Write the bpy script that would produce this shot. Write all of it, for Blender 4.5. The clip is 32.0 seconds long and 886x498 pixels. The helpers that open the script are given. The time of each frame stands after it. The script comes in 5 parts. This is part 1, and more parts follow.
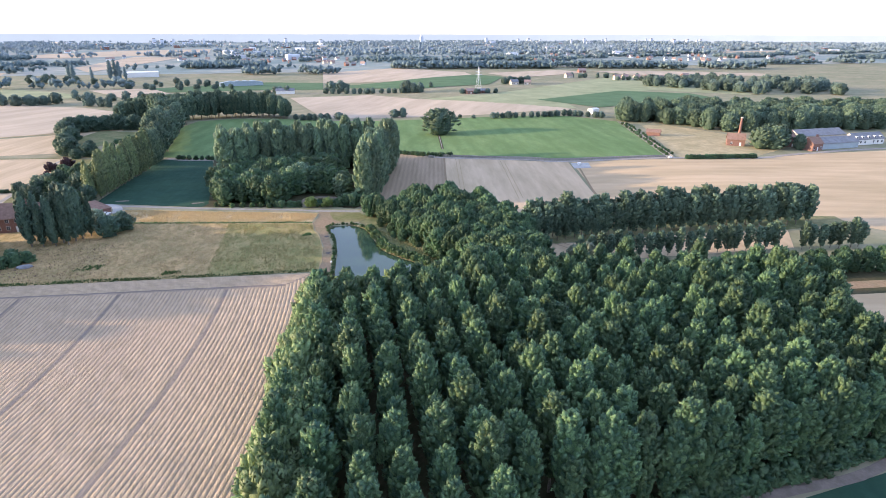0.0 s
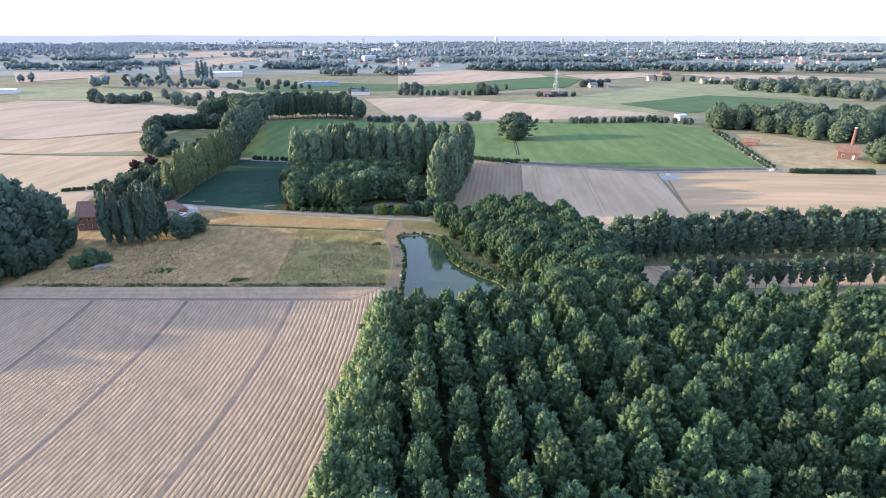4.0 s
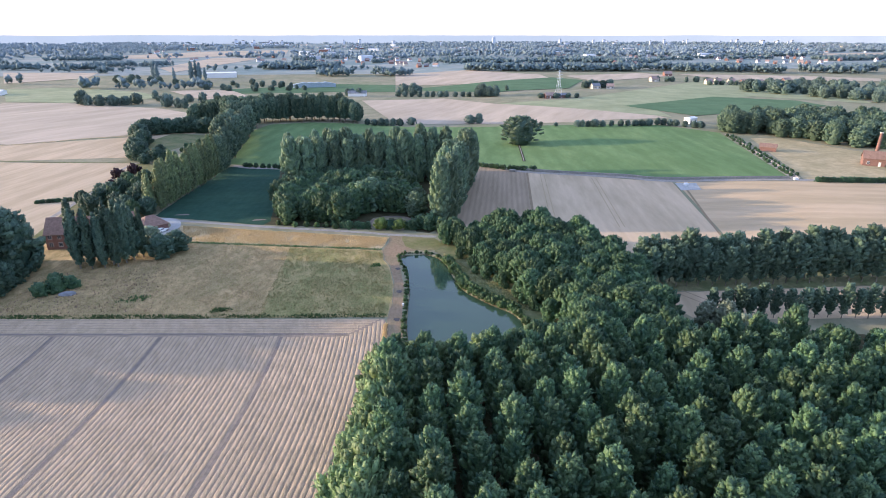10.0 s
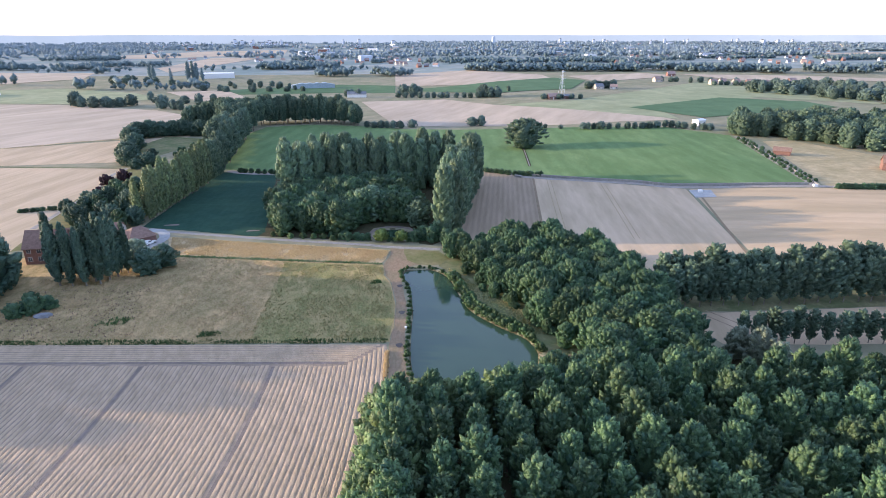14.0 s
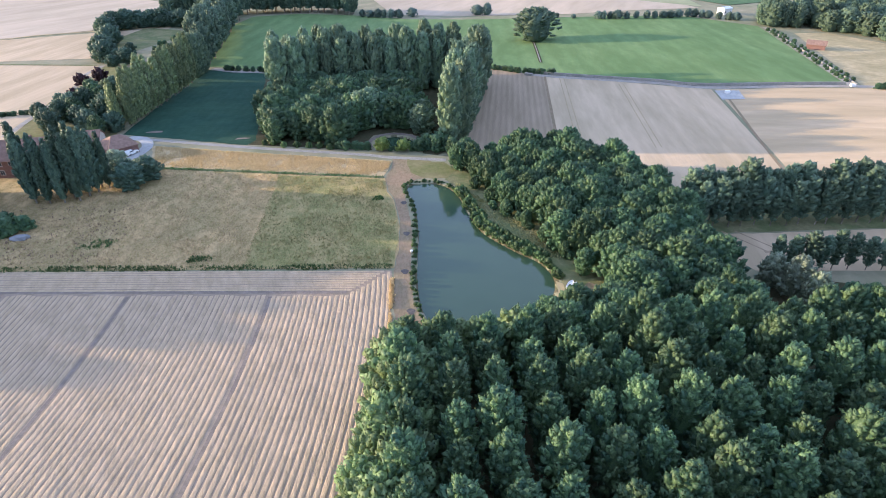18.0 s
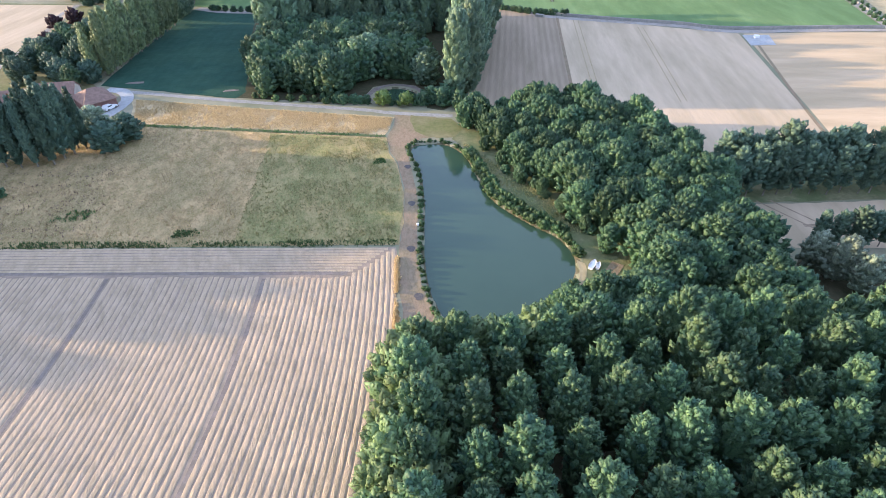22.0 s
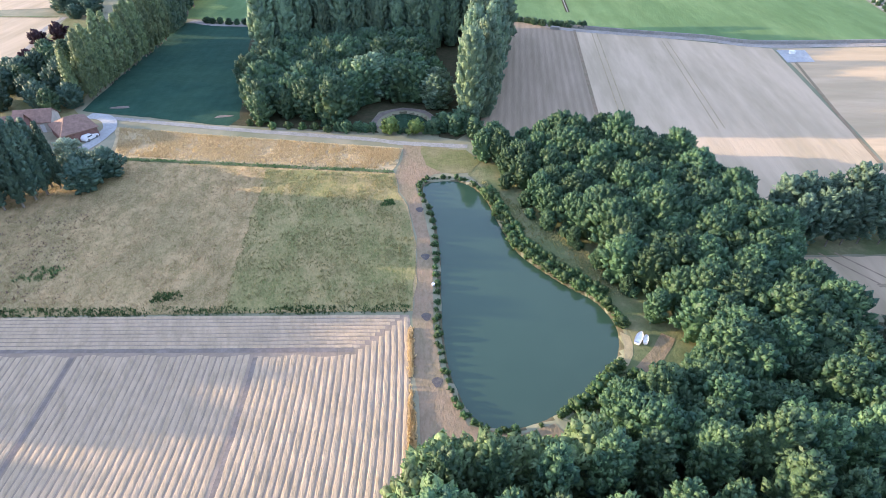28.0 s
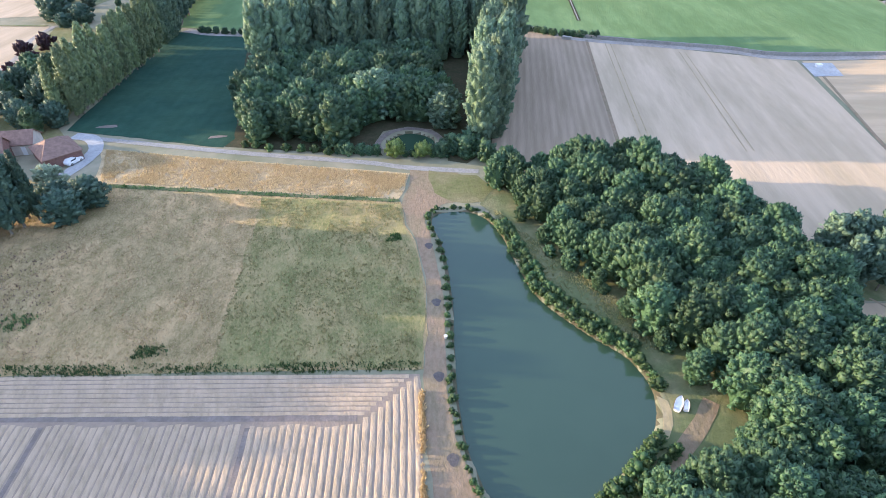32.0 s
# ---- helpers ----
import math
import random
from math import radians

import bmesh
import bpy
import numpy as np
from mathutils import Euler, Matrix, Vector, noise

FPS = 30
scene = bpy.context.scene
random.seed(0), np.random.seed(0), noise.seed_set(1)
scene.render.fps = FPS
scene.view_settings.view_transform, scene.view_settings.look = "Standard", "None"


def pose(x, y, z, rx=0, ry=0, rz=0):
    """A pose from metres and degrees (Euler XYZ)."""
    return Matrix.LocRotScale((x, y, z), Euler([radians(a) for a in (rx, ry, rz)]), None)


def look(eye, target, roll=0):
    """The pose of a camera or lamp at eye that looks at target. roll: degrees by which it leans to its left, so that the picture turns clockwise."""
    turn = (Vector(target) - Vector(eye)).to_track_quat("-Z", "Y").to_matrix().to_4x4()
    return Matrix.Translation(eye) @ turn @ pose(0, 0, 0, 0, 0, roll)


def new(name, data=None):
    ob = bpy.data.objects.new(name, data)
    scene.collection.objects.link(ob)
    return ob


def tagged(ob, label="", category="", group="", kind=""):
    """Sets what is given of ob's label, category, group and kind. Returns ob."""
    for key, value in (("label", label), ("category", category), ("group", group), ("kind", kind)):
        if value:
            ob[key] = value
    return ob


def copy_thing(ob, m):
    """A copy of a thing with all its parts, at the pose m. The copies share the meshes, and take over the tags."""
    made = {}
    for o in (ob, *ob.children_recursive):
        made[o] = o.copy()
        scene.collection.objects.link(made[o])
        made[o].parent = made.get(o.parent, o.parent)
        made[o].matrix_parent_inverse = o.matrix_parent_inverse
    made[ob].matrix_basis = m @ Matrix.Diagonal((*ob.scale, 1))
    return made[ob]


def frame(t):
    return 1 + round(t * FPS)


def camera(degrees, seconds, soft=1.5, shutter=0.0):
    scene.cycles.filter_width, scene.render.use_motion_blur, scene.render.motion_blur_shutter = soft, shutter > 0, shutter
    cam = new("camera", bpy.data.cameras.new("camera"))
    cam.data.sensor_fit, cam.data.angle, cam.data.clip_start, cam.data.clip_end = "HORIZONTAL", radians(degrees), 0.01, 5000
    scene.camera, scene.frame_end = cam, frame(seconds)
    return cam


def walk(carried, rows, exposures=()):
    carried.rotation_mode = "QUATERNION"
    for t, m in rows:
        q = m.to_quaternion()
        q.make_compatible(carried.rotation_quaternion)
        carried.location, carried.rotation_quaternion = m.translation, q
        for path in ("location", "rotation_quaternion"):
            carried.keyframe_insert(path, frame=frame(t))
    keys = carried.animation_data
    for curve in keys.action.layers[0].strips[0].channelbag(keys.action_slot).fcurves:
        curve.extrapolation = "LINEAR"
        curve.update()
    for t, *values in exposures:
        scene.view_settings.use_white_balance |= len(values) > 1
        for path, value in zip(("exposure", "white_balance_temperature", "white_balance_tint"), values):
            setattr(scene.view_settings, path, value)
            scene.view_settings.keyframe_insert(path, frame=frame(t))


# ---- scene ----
cam = camera(76.0, 32.0, soft=0.85)
PATH = [
    (0, (1.072, -40.099, 63.037), (1.519, -38.283, 62.328), 0.12),
    (0.5, (1.162, -38.53, 63.026), (1.522, -36.695, 62.317), 0.17),
    (1, (1.225, -36.908, 62.966), (1.466, -35.052, 62.26), 0.08),
    (1.5, (1.239, -35.37, 62.949), (1.447, -33.511, 62.241), 0),
    (2, (1.122, -33.888, 62.934), (1.332, -32.029, 62.227), -0.01),
    (3, (0.884, -30.784, 63.009), (1.099, -28.925, 62.303), 0.01),
    (6, (0.289, -21.284, 62.999), (0.518, -19.427, 62.293), 0.07),
    (8, (0.632, -15.636, 63.07), (0.862, -13.779, 62.363), 0.04),
    (10, (0.348, -9.344, 62.936), (0.578, -7.487, 62.23), 0.04),
    (12, (0.424, -3.595, 62.987), (0.653, -1.738, 62.281), 0.02),
    (14, (0.319, 2.368, 63.163), (0.55, 4.224, 62.456), -0.01),
    (16.5, (0.227, 9.659, 63.231), (0.46, 11.515, 62.524), -0.03),
    (17, (0.037, 11.31, 63.199), (0.271, 13.166, 62.492), -0.02),
    (17.5, (-0.091, 12.998, 63.117), (0.138, 14.82, 62.324), -0.03),
    (18, (-0.023, 14.757, 63.027), (0.189, 16.456, 61.994), -0.07),
    (18.5, (-0.044, 16.553, 62.961), (0.154, 18.146, 61.768), -0.06),
    (19, (-0.284, 18.188, 62.883), (-0.086, 19.773, 61.679), -0.09),
    (20, (-0.501, 21.095, 62.851), (-0.299, 22.68, 61.647), -0.06),
    (22, (-0.469, 27.085, 62.871), (-0.268, 28.669, 61.667), -0),
    (24, (-0.677, 33.233, 62.695), (-0.477, 34.818, 61.491), -0.09),
    (25.5, (-0.806, 37.745, 62.433), (-0.611, 39.334, 61.234), -0.16),
    (28, (-1.148, 45.253, 62.936), (-0.953, 46.837, 61.731), -0.23),
    (30, (-1.391, 51.291, 62.898), (-1.197, 52.877, 61.695), -0.28),
    (32, (-1.607, 57.455, 63.114), (-1.414, 59.039, 61.908), -0.28),
]
walk(cam, [(t, look(eye, target, roll)) for t, eye, target, roll in PATH],
     exposures=[(0.0, 1.04, 6350, 16), (8.0, 0.84, 6050, 16), (16.5, 0.80, 5950, 16), (19.0, 1.22, 6100, 14), (32.0, 1.30, 5950, 14)])

# ---- light: low evening sun from the left, hazy bright sky ----
SUN_EL, SUN_AZ = 10.0, -77.0          # degrees above the horizon, degrees clockwise from +y
world = bpy.data.worlds.new("sky")
scene.world = world
world.use_nodes = True
wn = world.node_tree.nodes
sky = wn.new("ShaderNodeTexSky")
sky.sky_type = "NISHITA"
sky.sun_disc = False
sky.sun_elevation = radians(SUN_EL)
sky.sun_rotation = radians(SUN_AZ)
sky.air_density, sky.dust_density, sky.ozone_density = 1.0, 1.5, 1.0
wn["Background"].inputs["Strength"].default_value = 0.094
haze = wn.new("ShaderNodeMix")               # thick even summer haze over the whole sky
haze.data_type, haze.blend_type = "RGBA", "ADD"
haze.inputs["Factor"].default_value = 1.0
haze.inputs["B"].default_value = (3.35, 4.15, 6.3, 1)
world.node_tree.links.new(sky.outputs[0], haze.inputs["A"])
wl = world.node_tree.links
where = wn.new("ShaderNodeTexCoord")
apart = wn.new("ShaderNodeSeparateXYZ")
wl.new(where.outputs["Generated"], apart.inputs[0])
low = wn.new("ShaderNodeMapRange")           # 1 at the horizon, 0 from about fifteen degrees up
low.inputs["From Min"].default_value, low.inputs["From Max"].default_value = 0.26, 0.0
wl.new(apart.outputs["Z"], low.inputs["Value"])
pale = wn.new("ShaderNodeMix")               # the summer haze is whiter low down
pale.data_type, pale.blend_type = "RGBA", "ADD"
pale.inputs["B"].default_value = (2.6, 1.5, 0.0, 1)
wl.new(low.outputs["Result"], pale.inputs["Factor"])
wl.new(haze.outputs["Result"], pale.inputs["A"])
wl.new(pale.outputs["Result"], wn["Background"].inputs["Color"])
sun = new("sun", bpy.data.lights.new("sun", "SUN"))
sun.data.energy, sun.data.angle, sun.data.color = 4.7, radians(0.7), (1.0, 0.76, 0.48)
sx, sy = math.sin(radians(SUN_AZ)), math.cos(radians(SUN_AZ))
sun.matrix_world = look((sx * 100, sy * 100, 100 * math.tan(radians(SUN_EL))), (0, 0, 0))


# ---- materials ----
def shader(name, rough=0.9, spec=0.2):
    m = bpy.data.materials.new(name)
    m.use_nodes = True
    b = m.node_tree.nodes["Principled BSDF"]
    b.inputs["Roughness"].default_value = rough
    b.inputs["Specular IOR Level"].default_value = spec
    return m, m.node_tree.nodes, m.node_tree.links, b


def mix(nt, ln, fac, a, b, mode="MIX"):
    n = nt.new("ShaderNodeMix")
    n.data_type, n.blend_type = "RGBA", mode
    for sock, v in ((n.inputs["Factor"], fac), (n.inputs["A"], a), (n.inputs["B"], b)):
        if isinstance(v, (int, float)):
            sock.default_value = v
        elif isinstance(v, tuple):
            sock.default_value = (*v, 1)
        else:
            ln.new(v, sock)
    return n.outputs["Result"]


def noise_out(nt, ln, vec, scale, detail=4, lo=0.35, hi=0.65, rough=0.6):
    n = nt.new("ShaderNodeTexNoise")
    n.inputs["Scale"].default_value, n.inputs["Detail"].default_value, n.inputs["Roughness"].default_value = scale, detail, rough
    ln.new(vec, n.inputs["Vector"])
    r = nt.new("ShaderNodeMapRange")
    r.inputs["From Min"].default_value, r.inputs["From Max"].default_value = lo, hi
    ln.new(n.outputs["Fac"], r.inputs["Value"])
    return r.outputs["Result"]


def stretched(nt, ln, turn, sx_, sy_):
    tc = nt.new("ShaderNodeTexCoord")
    mp = nt.new("ShaderNodeMapping")
    mp.vector_type = "TEXTURE"               # turned first, then drawn out
    mp.inputs["Rotation"].default_value = (0, 0, radians(-turn))
    mp.inputs["Scale"].default_value = (1 / sx_, 1 / sy_, 1)
    ln.new(tc.outputs["Object"], mp.inputs["Vector"])
    return mp.outputs["Vector"]


def earth(name, a, b, c, big=0.06, small=1.2, turn=0.0, along=1.0, bump=0.3, rough=0.95, stripe=None, mottle=(0.76, 0.78, 0.74)):
    """Ground cover: colour a with patches of b (metres 1/big) and grain c (1/small), drawn out along a direction."""
    m, nt, ln, bs = shader(name, rough, 0.1)
    v = stretched(nt, ln, turn, 1, along)
    col = mix(nt, ln, noise_out(nt, ln, v, big, 6, 0.43, 0.57), a, b)
    fine = noise_out(nt, ln, v, small, 6, 0.33, 0.67, 0.7)
    mid = noise_out(nt, ln, v, big * 4.5, 5, 0.40, 0.60, 0.65)
    col = mix(nt, ln, mid, col, mix(nt, ln, 1.0, col, mottle, "MULTIPLY"))
    half = nt.new("ShaderNodeMath")
    half.operation = "MULTIPLY"
    half.inputs[1].default_value = 0.6
    ln.new(fine, half.inputs[0])
    col = mix(nt, ln, half.outputs[0], col, c)
    if stripe:
        width, depth, turned = stripe
        w = nt.new("ShaderNodeTexWave")
        w.inputs["Scale"].default_value, w.inputs["Distortion"].default_value = 0.314 / width, 0.25
        w.inputs["Detail"].default_value, w.inputs["Detail Scale"].default_value = 3, 0.3
        ln.new(stretched(nt, ln, turned, 1, 0.2), w.inputs["Vector"])
        d = nt.new("ShaderNodeMath")
        d.operation = "MULTIPLY"
        d.inputs[1].default_value = depth
        ln.new(w.outputs["Fac"], d.inputs[0])
        col = mix(nt, ln, d.outputs[0], col, tuple(k * 0.55 for k in c))
    ln.new(col, bs.inputs["Base Color"])
    bp = nt.new("ShaderNodeBump")
    bp.inputs["Strength"].default_value, bp.inputs["Distance"].default_value = bump, 0.3
    ln.new(fine, bp.inputs["Height"])
    ln.new(bp.outputs["Normal"], bs.inputs["Normal"])
    return m


SOLID = {}       # for each leaf material the one of the closed inside of the crown


def foliage(name, dark, light, through_it=0.27, rough=0.5, grain=0.0):
    """Leaves: every spray and every plant a little different; grain (per metre) breaks sprays up into leaves with gaps."""
    def one(title, gaps):
        m, nt, ln, bs = shader(title, rough, 0.3)
        oi = nt.new("ShaderNodeObjectInfo")
        ge = nt.new("ShaderNodeNewGeometry")
        col = mix(nt, ln, ge.outputs["Random Per Island"], dark, light)
        leaf = None
        if grain:
            tc = nt.new("ShaderNodeTexCoord")
            leaf = nt.new("ShaderNodeTexNoise")
            leaf.inputs["Scale"].default_value, leaf.inputs["Detail"].default_value = grain, 1.5
            ln.new(tc.outputs["Object"], leaf.inputs["Vector"])
            tint = nt.new("ShaderNodeMapRange")
            tint.inputs["From Min"].default_value, tint.inputs["From Max"].default_value = 0.4, 0.68
            ln.new(leaf.outputs["Fac"], tint.inputs["Value"])
            col = mix(nt, ln, tint.outputs["Result"], mix(nt, ln, 1.0, col, (0.72, 0.76, 0.80), "MULTIPLY"), mix(nt, ln, 1.0, col, (1.25, 1.2, 1.1), "MULTIPLY"))
            bp = nt.new("ShaderNodeBump")
            bp.inputs["Strength"].default_value, bp.inputs["Distance"].default_value = 0.5, 0.12
            ln.new(leaf.outputs["Fac"], bp.inputs["Height"])
            ln.new(bp.outputs["Normal"], bs.inputs["Normal"])
        hs = nt.new("ShaderNodeHueSaturation")
        for sock, lo, hi in (("Hue", 0.489, 0.513), ("Value", 0.74, 1.3)):
            r = nt.new("ShaderNodeMapRange")
            r.inputs["To Min"].default_value, r.inputs["To Max"].default_value = lo, hi
            ln.new(oi.outputs["Random"], r.inputs["Value"])
            ln.new(r.outputs["Result"], hs.inputs[sock])
        ln.new(col, hs.inputs["Color"])
        ln.new(hs.outputs["Color"], bs.inputs["Base Color"])
        tr = nt.new("ShaderNodeBsdfTranslucent")
        ln.new(hs.outputs["Color"], tr.inputs["Color"])
        ms = nt.new("ShaderNodeMixShader")
        ms.inputs[0].default_value = through_it
        ln.new(bs.outputs[0], ms.inputs[1])
        ln.new(tr.outputs[0], ms.inputs[2])
        last = ms.outputs[0]
        if gaps:
            cut = nt.new("ShaderNodeMath")
            cut.operation = "LESS_THAN"
            cut.inputs[1].default_value = 0.43
            ln.new(leaf.outputs["Fac"], cut.inputs[0])
            gap = nt.new("ShaderNodeBsdfTransparent")
            mg = nt.new("ShaderNodeMixShader")
            ln.new(cut.outputs[0], mg.inputs[0])
            ln.new(last, mg.inputs[1])
            ln.new(gap.outputs[0], mg.inputs[2])
            last = mg.outputs[0]
        ln.new(last, nt["Material Output"].inputs["Surface"])
        return m
    m = one(name, grain > 0)
    SOLID[name] = one(name + "_inside", False) if grain else m
    return m


def plain(name, c, rough=0.8, spec=0.3, vary=0.25, scale=1.5, metal=0.0):
    m, nt, ln, bs = shader(name, rough, spec)
    tc = nt.new("ShaderNodeTexCoord")
    f = noise_out(nt, ln, tc.outputs["Object"], scale, 5)
    ln.new(mix(nt, ln, f, c, tuple(k * (1 - vary) for k in c)), bs.inputs["Base Color"])
    bs.inputs["Metallic"].default_value = metal
    return m


M_LAND = earth("open_land", (0.26, 0.255, 0.165), (0.34, 0.30, 0.21), (0.20, 0.21, 0.13), 0.02, 0.3)
M_SOIL = earth("flax_soil", (0.32, 0.25, 0.19), (0.36, 0.285, 0.215), (0.275, 0.215, 0.165), 0.08, 1.5)
M_STRAW = earth("laid_flax", (0.475, 0.365, 0.25), (0.425, 0.33, 0.23), (0.53, 0.41, 0.285), 0.15, 2.5, -8, 0.3, 0.5)
M_MEADOW = earth("dry_meadow", (0.54, 0.385, 0.20), (0.37, 0.29, 0.145), (0.60, 0.445, 0.245), 0.10, 2.6, bump=0.8, mottle=(0.50, 0.56, 0.44), along=0.6)
M_MEADOW2 = earth("greener_meadow", (0.27, 0.26, 0.105), (0.42, 0.33, 0.16), (0.46, 0.37, 0.185), 0.09, 2.6, bump=0.8, mottle=(0.52, 0.66, 0.52), along=0.5)
M_TROD = earth("trodden_grass", (0.47, 0.345, 0.20), (0.34, 0.275, 0.165), (0.44, 0.35, 0.22), 0.3, 1.8, mottle=(0.65, 0.68, 0.60))
M_GOLD = earth("golden_grass", (0.54, 0.42, 0.25), (0.43, 0.33, 0.19), (0.60, 0.47, 0.28), 0.12, 1.5, bump=0.6, mottle=(0.66, 0.66, 0.60))
M_TRAM = earth("wheel_track", (0.23, 0.19, 0.165), (0.28, 0.235, 0.20), (0.18, 0.15, 0.13), 0.2, 1.5)
M_PATH = earth("dirt_path", (0.285, 0.20, 0.13), (0.24, 0.19, 0.115), (0.33, 0.255, 0.175), 0.25, 1.8, 3, 0.5)
M_BANK = earth("bank_grass", (0.17, 0.195, 0.09), (0.27, 0.245, 0.135), (0.125, 0.15, 0.07), 0.12, 1.2)
M_LAWN = earth("short_lawn", (0.26, 0.23, 0.12), (0.17, 0.18, 0.07), (0.20, 0.18, 0.09), 0.12, 1.2)
M_DARKGREY = earth("dark_grey_mottle", (0.12, 0.11, 0.11), (0.17, 0.15, 0.13), (0.09, 0.08, 0.08), 0.6, 2)
# Leaf litter, darkened to carry the shade under the trees.
M_LITTER = earth("shade_dark_litter", (0.075, 0.075, 0.04), (0.10, 0.085, 0.05), (0.05, 0.055, 0.03), 0.2, 1.5)
M_MUD = earth("pond_bed", (0.10, 0.10, 0.055), (0.13, 0.11, 0.07), (0.16, 0.14, 0.09), 0.3, 2)
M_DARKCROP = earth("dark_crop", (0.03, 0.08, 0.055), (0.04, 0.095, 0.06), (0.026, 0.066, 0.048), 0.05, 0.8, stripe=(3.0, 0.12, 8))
M_GREEN = earth("green_crop", (0.145, 0.23, 0.095), (0.185, 0.27, 0.115), (0.12, 0.20, 0.08), 0.03, 0.5, 8, 0.3, stripe=(9.0, 0.15, 8))
M_STUB_BROWN = earth("brown_stubble", (0.36, 0.275, 0.19), (0.41, 0.315, 0.22), (0.31, 0.24, 0.165), 0.05, 0.7, 14, 0.1, stripe=(2.1, 0.30, 13))
M_STUB = earth("pale_stubble", (0.53, 0.41, 0.278), (0.57, 0.44, 0.30), (0.48, 0.37, 0.25), 0.03, 0.6, 12, 0.15, stripe=(3.2, 0.07, 13))
M_STUB2 = earth("golden_stubble", (0.53, 0.40, 0.255), (0.57, 0.43, 0.28), (0.48, 0.355, 0.22), 0.02, 0.5, -75, 0.2, stripe=(7.0, 0.12, -75))
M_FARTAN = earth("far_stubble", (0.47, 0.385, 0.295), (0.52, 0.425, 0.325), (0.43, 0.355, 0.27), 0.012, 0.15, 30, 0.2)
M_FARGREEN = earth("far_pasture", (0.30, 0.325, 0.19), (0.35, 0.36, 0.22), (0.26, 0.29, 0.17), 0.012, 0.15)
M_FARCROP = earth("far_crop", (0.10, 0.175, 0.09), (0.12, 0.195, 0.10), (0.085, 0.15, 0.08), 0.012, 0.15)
M_ROUGH = earth("rough_ground", (0.52, 0.41, 0.25), (0.40, 0.33, 0.19), (0.33, 0.28, 0.16), 0.06, 0.6)
M_GRAVEL = earth("farm_track", (0.36, 0.33, 0.30), (0.30, 0.26, 0.22), (0.42, 0.39, 0.35), 0.2, 2)
M_DRIVE = earth("gravel_drive", (0.42, 0.42, 0.42), (0.36, 0.36, 0.36), (0.48, 0.48, 0.47), 0.3, 3)
# The far plain's greens carry distance haze as added blue-grey.
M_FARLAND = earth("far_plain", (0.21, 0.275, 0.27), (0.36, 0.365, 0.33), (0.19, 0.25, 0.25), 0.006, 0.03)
M_CONC = earth("old_concrete", (0.33, 0.315, 0.29), (0.27, 0.26, 0.24), (0.38, 0.365, 0.34), 0.3, 3)

M_POP = foliage("poplar_leaves", (0.04, 0.098, 0.06), (0.152, 0.242, 0.115), grain=5.2)
M_ROW = foliage("shelter_row_leaves", (0.065, 0.12, 0.085), (0.15, 0.225, 0.15), grain=4.5)
M_TALL = foliage("tall_poplar_leaves", (0.085, 0.15, 0.105), (0.20, 0.285, 0.17), grain=3.6)
M_BROAD = foliage("broad_leaves", (0.036, 0.088, 0.052), (0.105, 0.178, 0.084), grain=4.0)
M_LOMB = foliage("lombardy_leaves", (0.12, 0.17, 0.09), (0.24, 0.295, 0.14), grain=3.8)
# Lighter and yellower than poplar_leaves: sun on the plantation edge put into colour.
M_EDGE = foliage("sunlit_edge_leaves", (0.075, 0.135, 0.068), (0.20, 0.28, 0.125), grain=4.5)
M_GROVE = foliage("grove_leaves", (0.036, 0.086, 0.054), (0.115, 0.19, 0.09), grain=3.6)
M_DARKLEAF = foliage("dark_leaves", (0.042, 0.088, 0.064), (0.105, 0.168, 0.115), grain=3.2)
M_SILVER = foliage("silver_leaves", (0.18, 0.24, 0.17), (0.35, 0.42, 0.30), grain=4.5)
M_YOUNG = foliage("yellow_green_leaves", (0.09, 0.14, 0.04), (0.20, 0.27, 0.075), grain=5.0)
M_REED = foliage("shore_plants", (0.045, 0.095, 0.038), (0.135, 0.21, 0.075), grain=7.0)
M_PURPLE = foliage("copper_leaves", (0.025, 0.012, 0.015), (0.06, 0.025, 0.03))
M_STRAWLEAF = foliage("dry_grass_blades", (0.46, 0.35, 0.20), (0.60, 0.47, 0.28), 0.35, 0.8)
M_GRASSLEAF = foliage("grass_blades", (0.24, 0.24, 0.10), (0.44, 0.37, 0.19), 0.2, 0.8)
M_DOCK = foliage("dock_stems", (0.22, 0.16, 0.12), (0.32, 0.23, 0.17), 0.2, 0.8)
M_MIDWOOD = foliage("wood_leaves", (0.06, 0.112, 0.082), (0.14, 0.20, 0.132), 0.2, 0.7, grain=2.4)
# Distance haze is put into the next three leaf colours as blue-grey.
M_HEDGE = foliage("hedgerow_leaves", (0.07, 0.12, 0.108), (0.14, 0.20, 0.17), 0.15, 0.7, grain=2.0)
M_FARWOOD = foliage("haze_tinted_leaves", (0.10, 0.158, 0.172), (0.175, 0.238, 0.245), 0.1, 0.8)
M_FARWOOD2 = foliage("haze_blue_leaves", (0.21, 0.29, 0.35), (0.31, 0.39, 0.44), 0.1, 0.8)
M_BARK = plain("poplar_bark", (0.30, 0.26, 0.21), 0.9, 0.1, 0.45, 3)
M_BRICK = plain("red_brick", (0.28, 0.165, 0.14), 0.9, 0.1, 0.3, 2)
M_TILE = plain("clay_roof_tiles", (0.29, 0.19, 0.15), 0.85, 0.2, 0.3, 1.2)
# Clay tiles paled and greyed: distance haze put into the colour.
M_FARTILE = plain("haze_faded_tiles", (0.42, 0.31, 0.27), 0.85, 0.2, 0.3, 0.5)
M_SLATE = plain("grey_roof", (0.25, 0.26, 0.28), 0.8, 0.2, 0.3, 0.6)
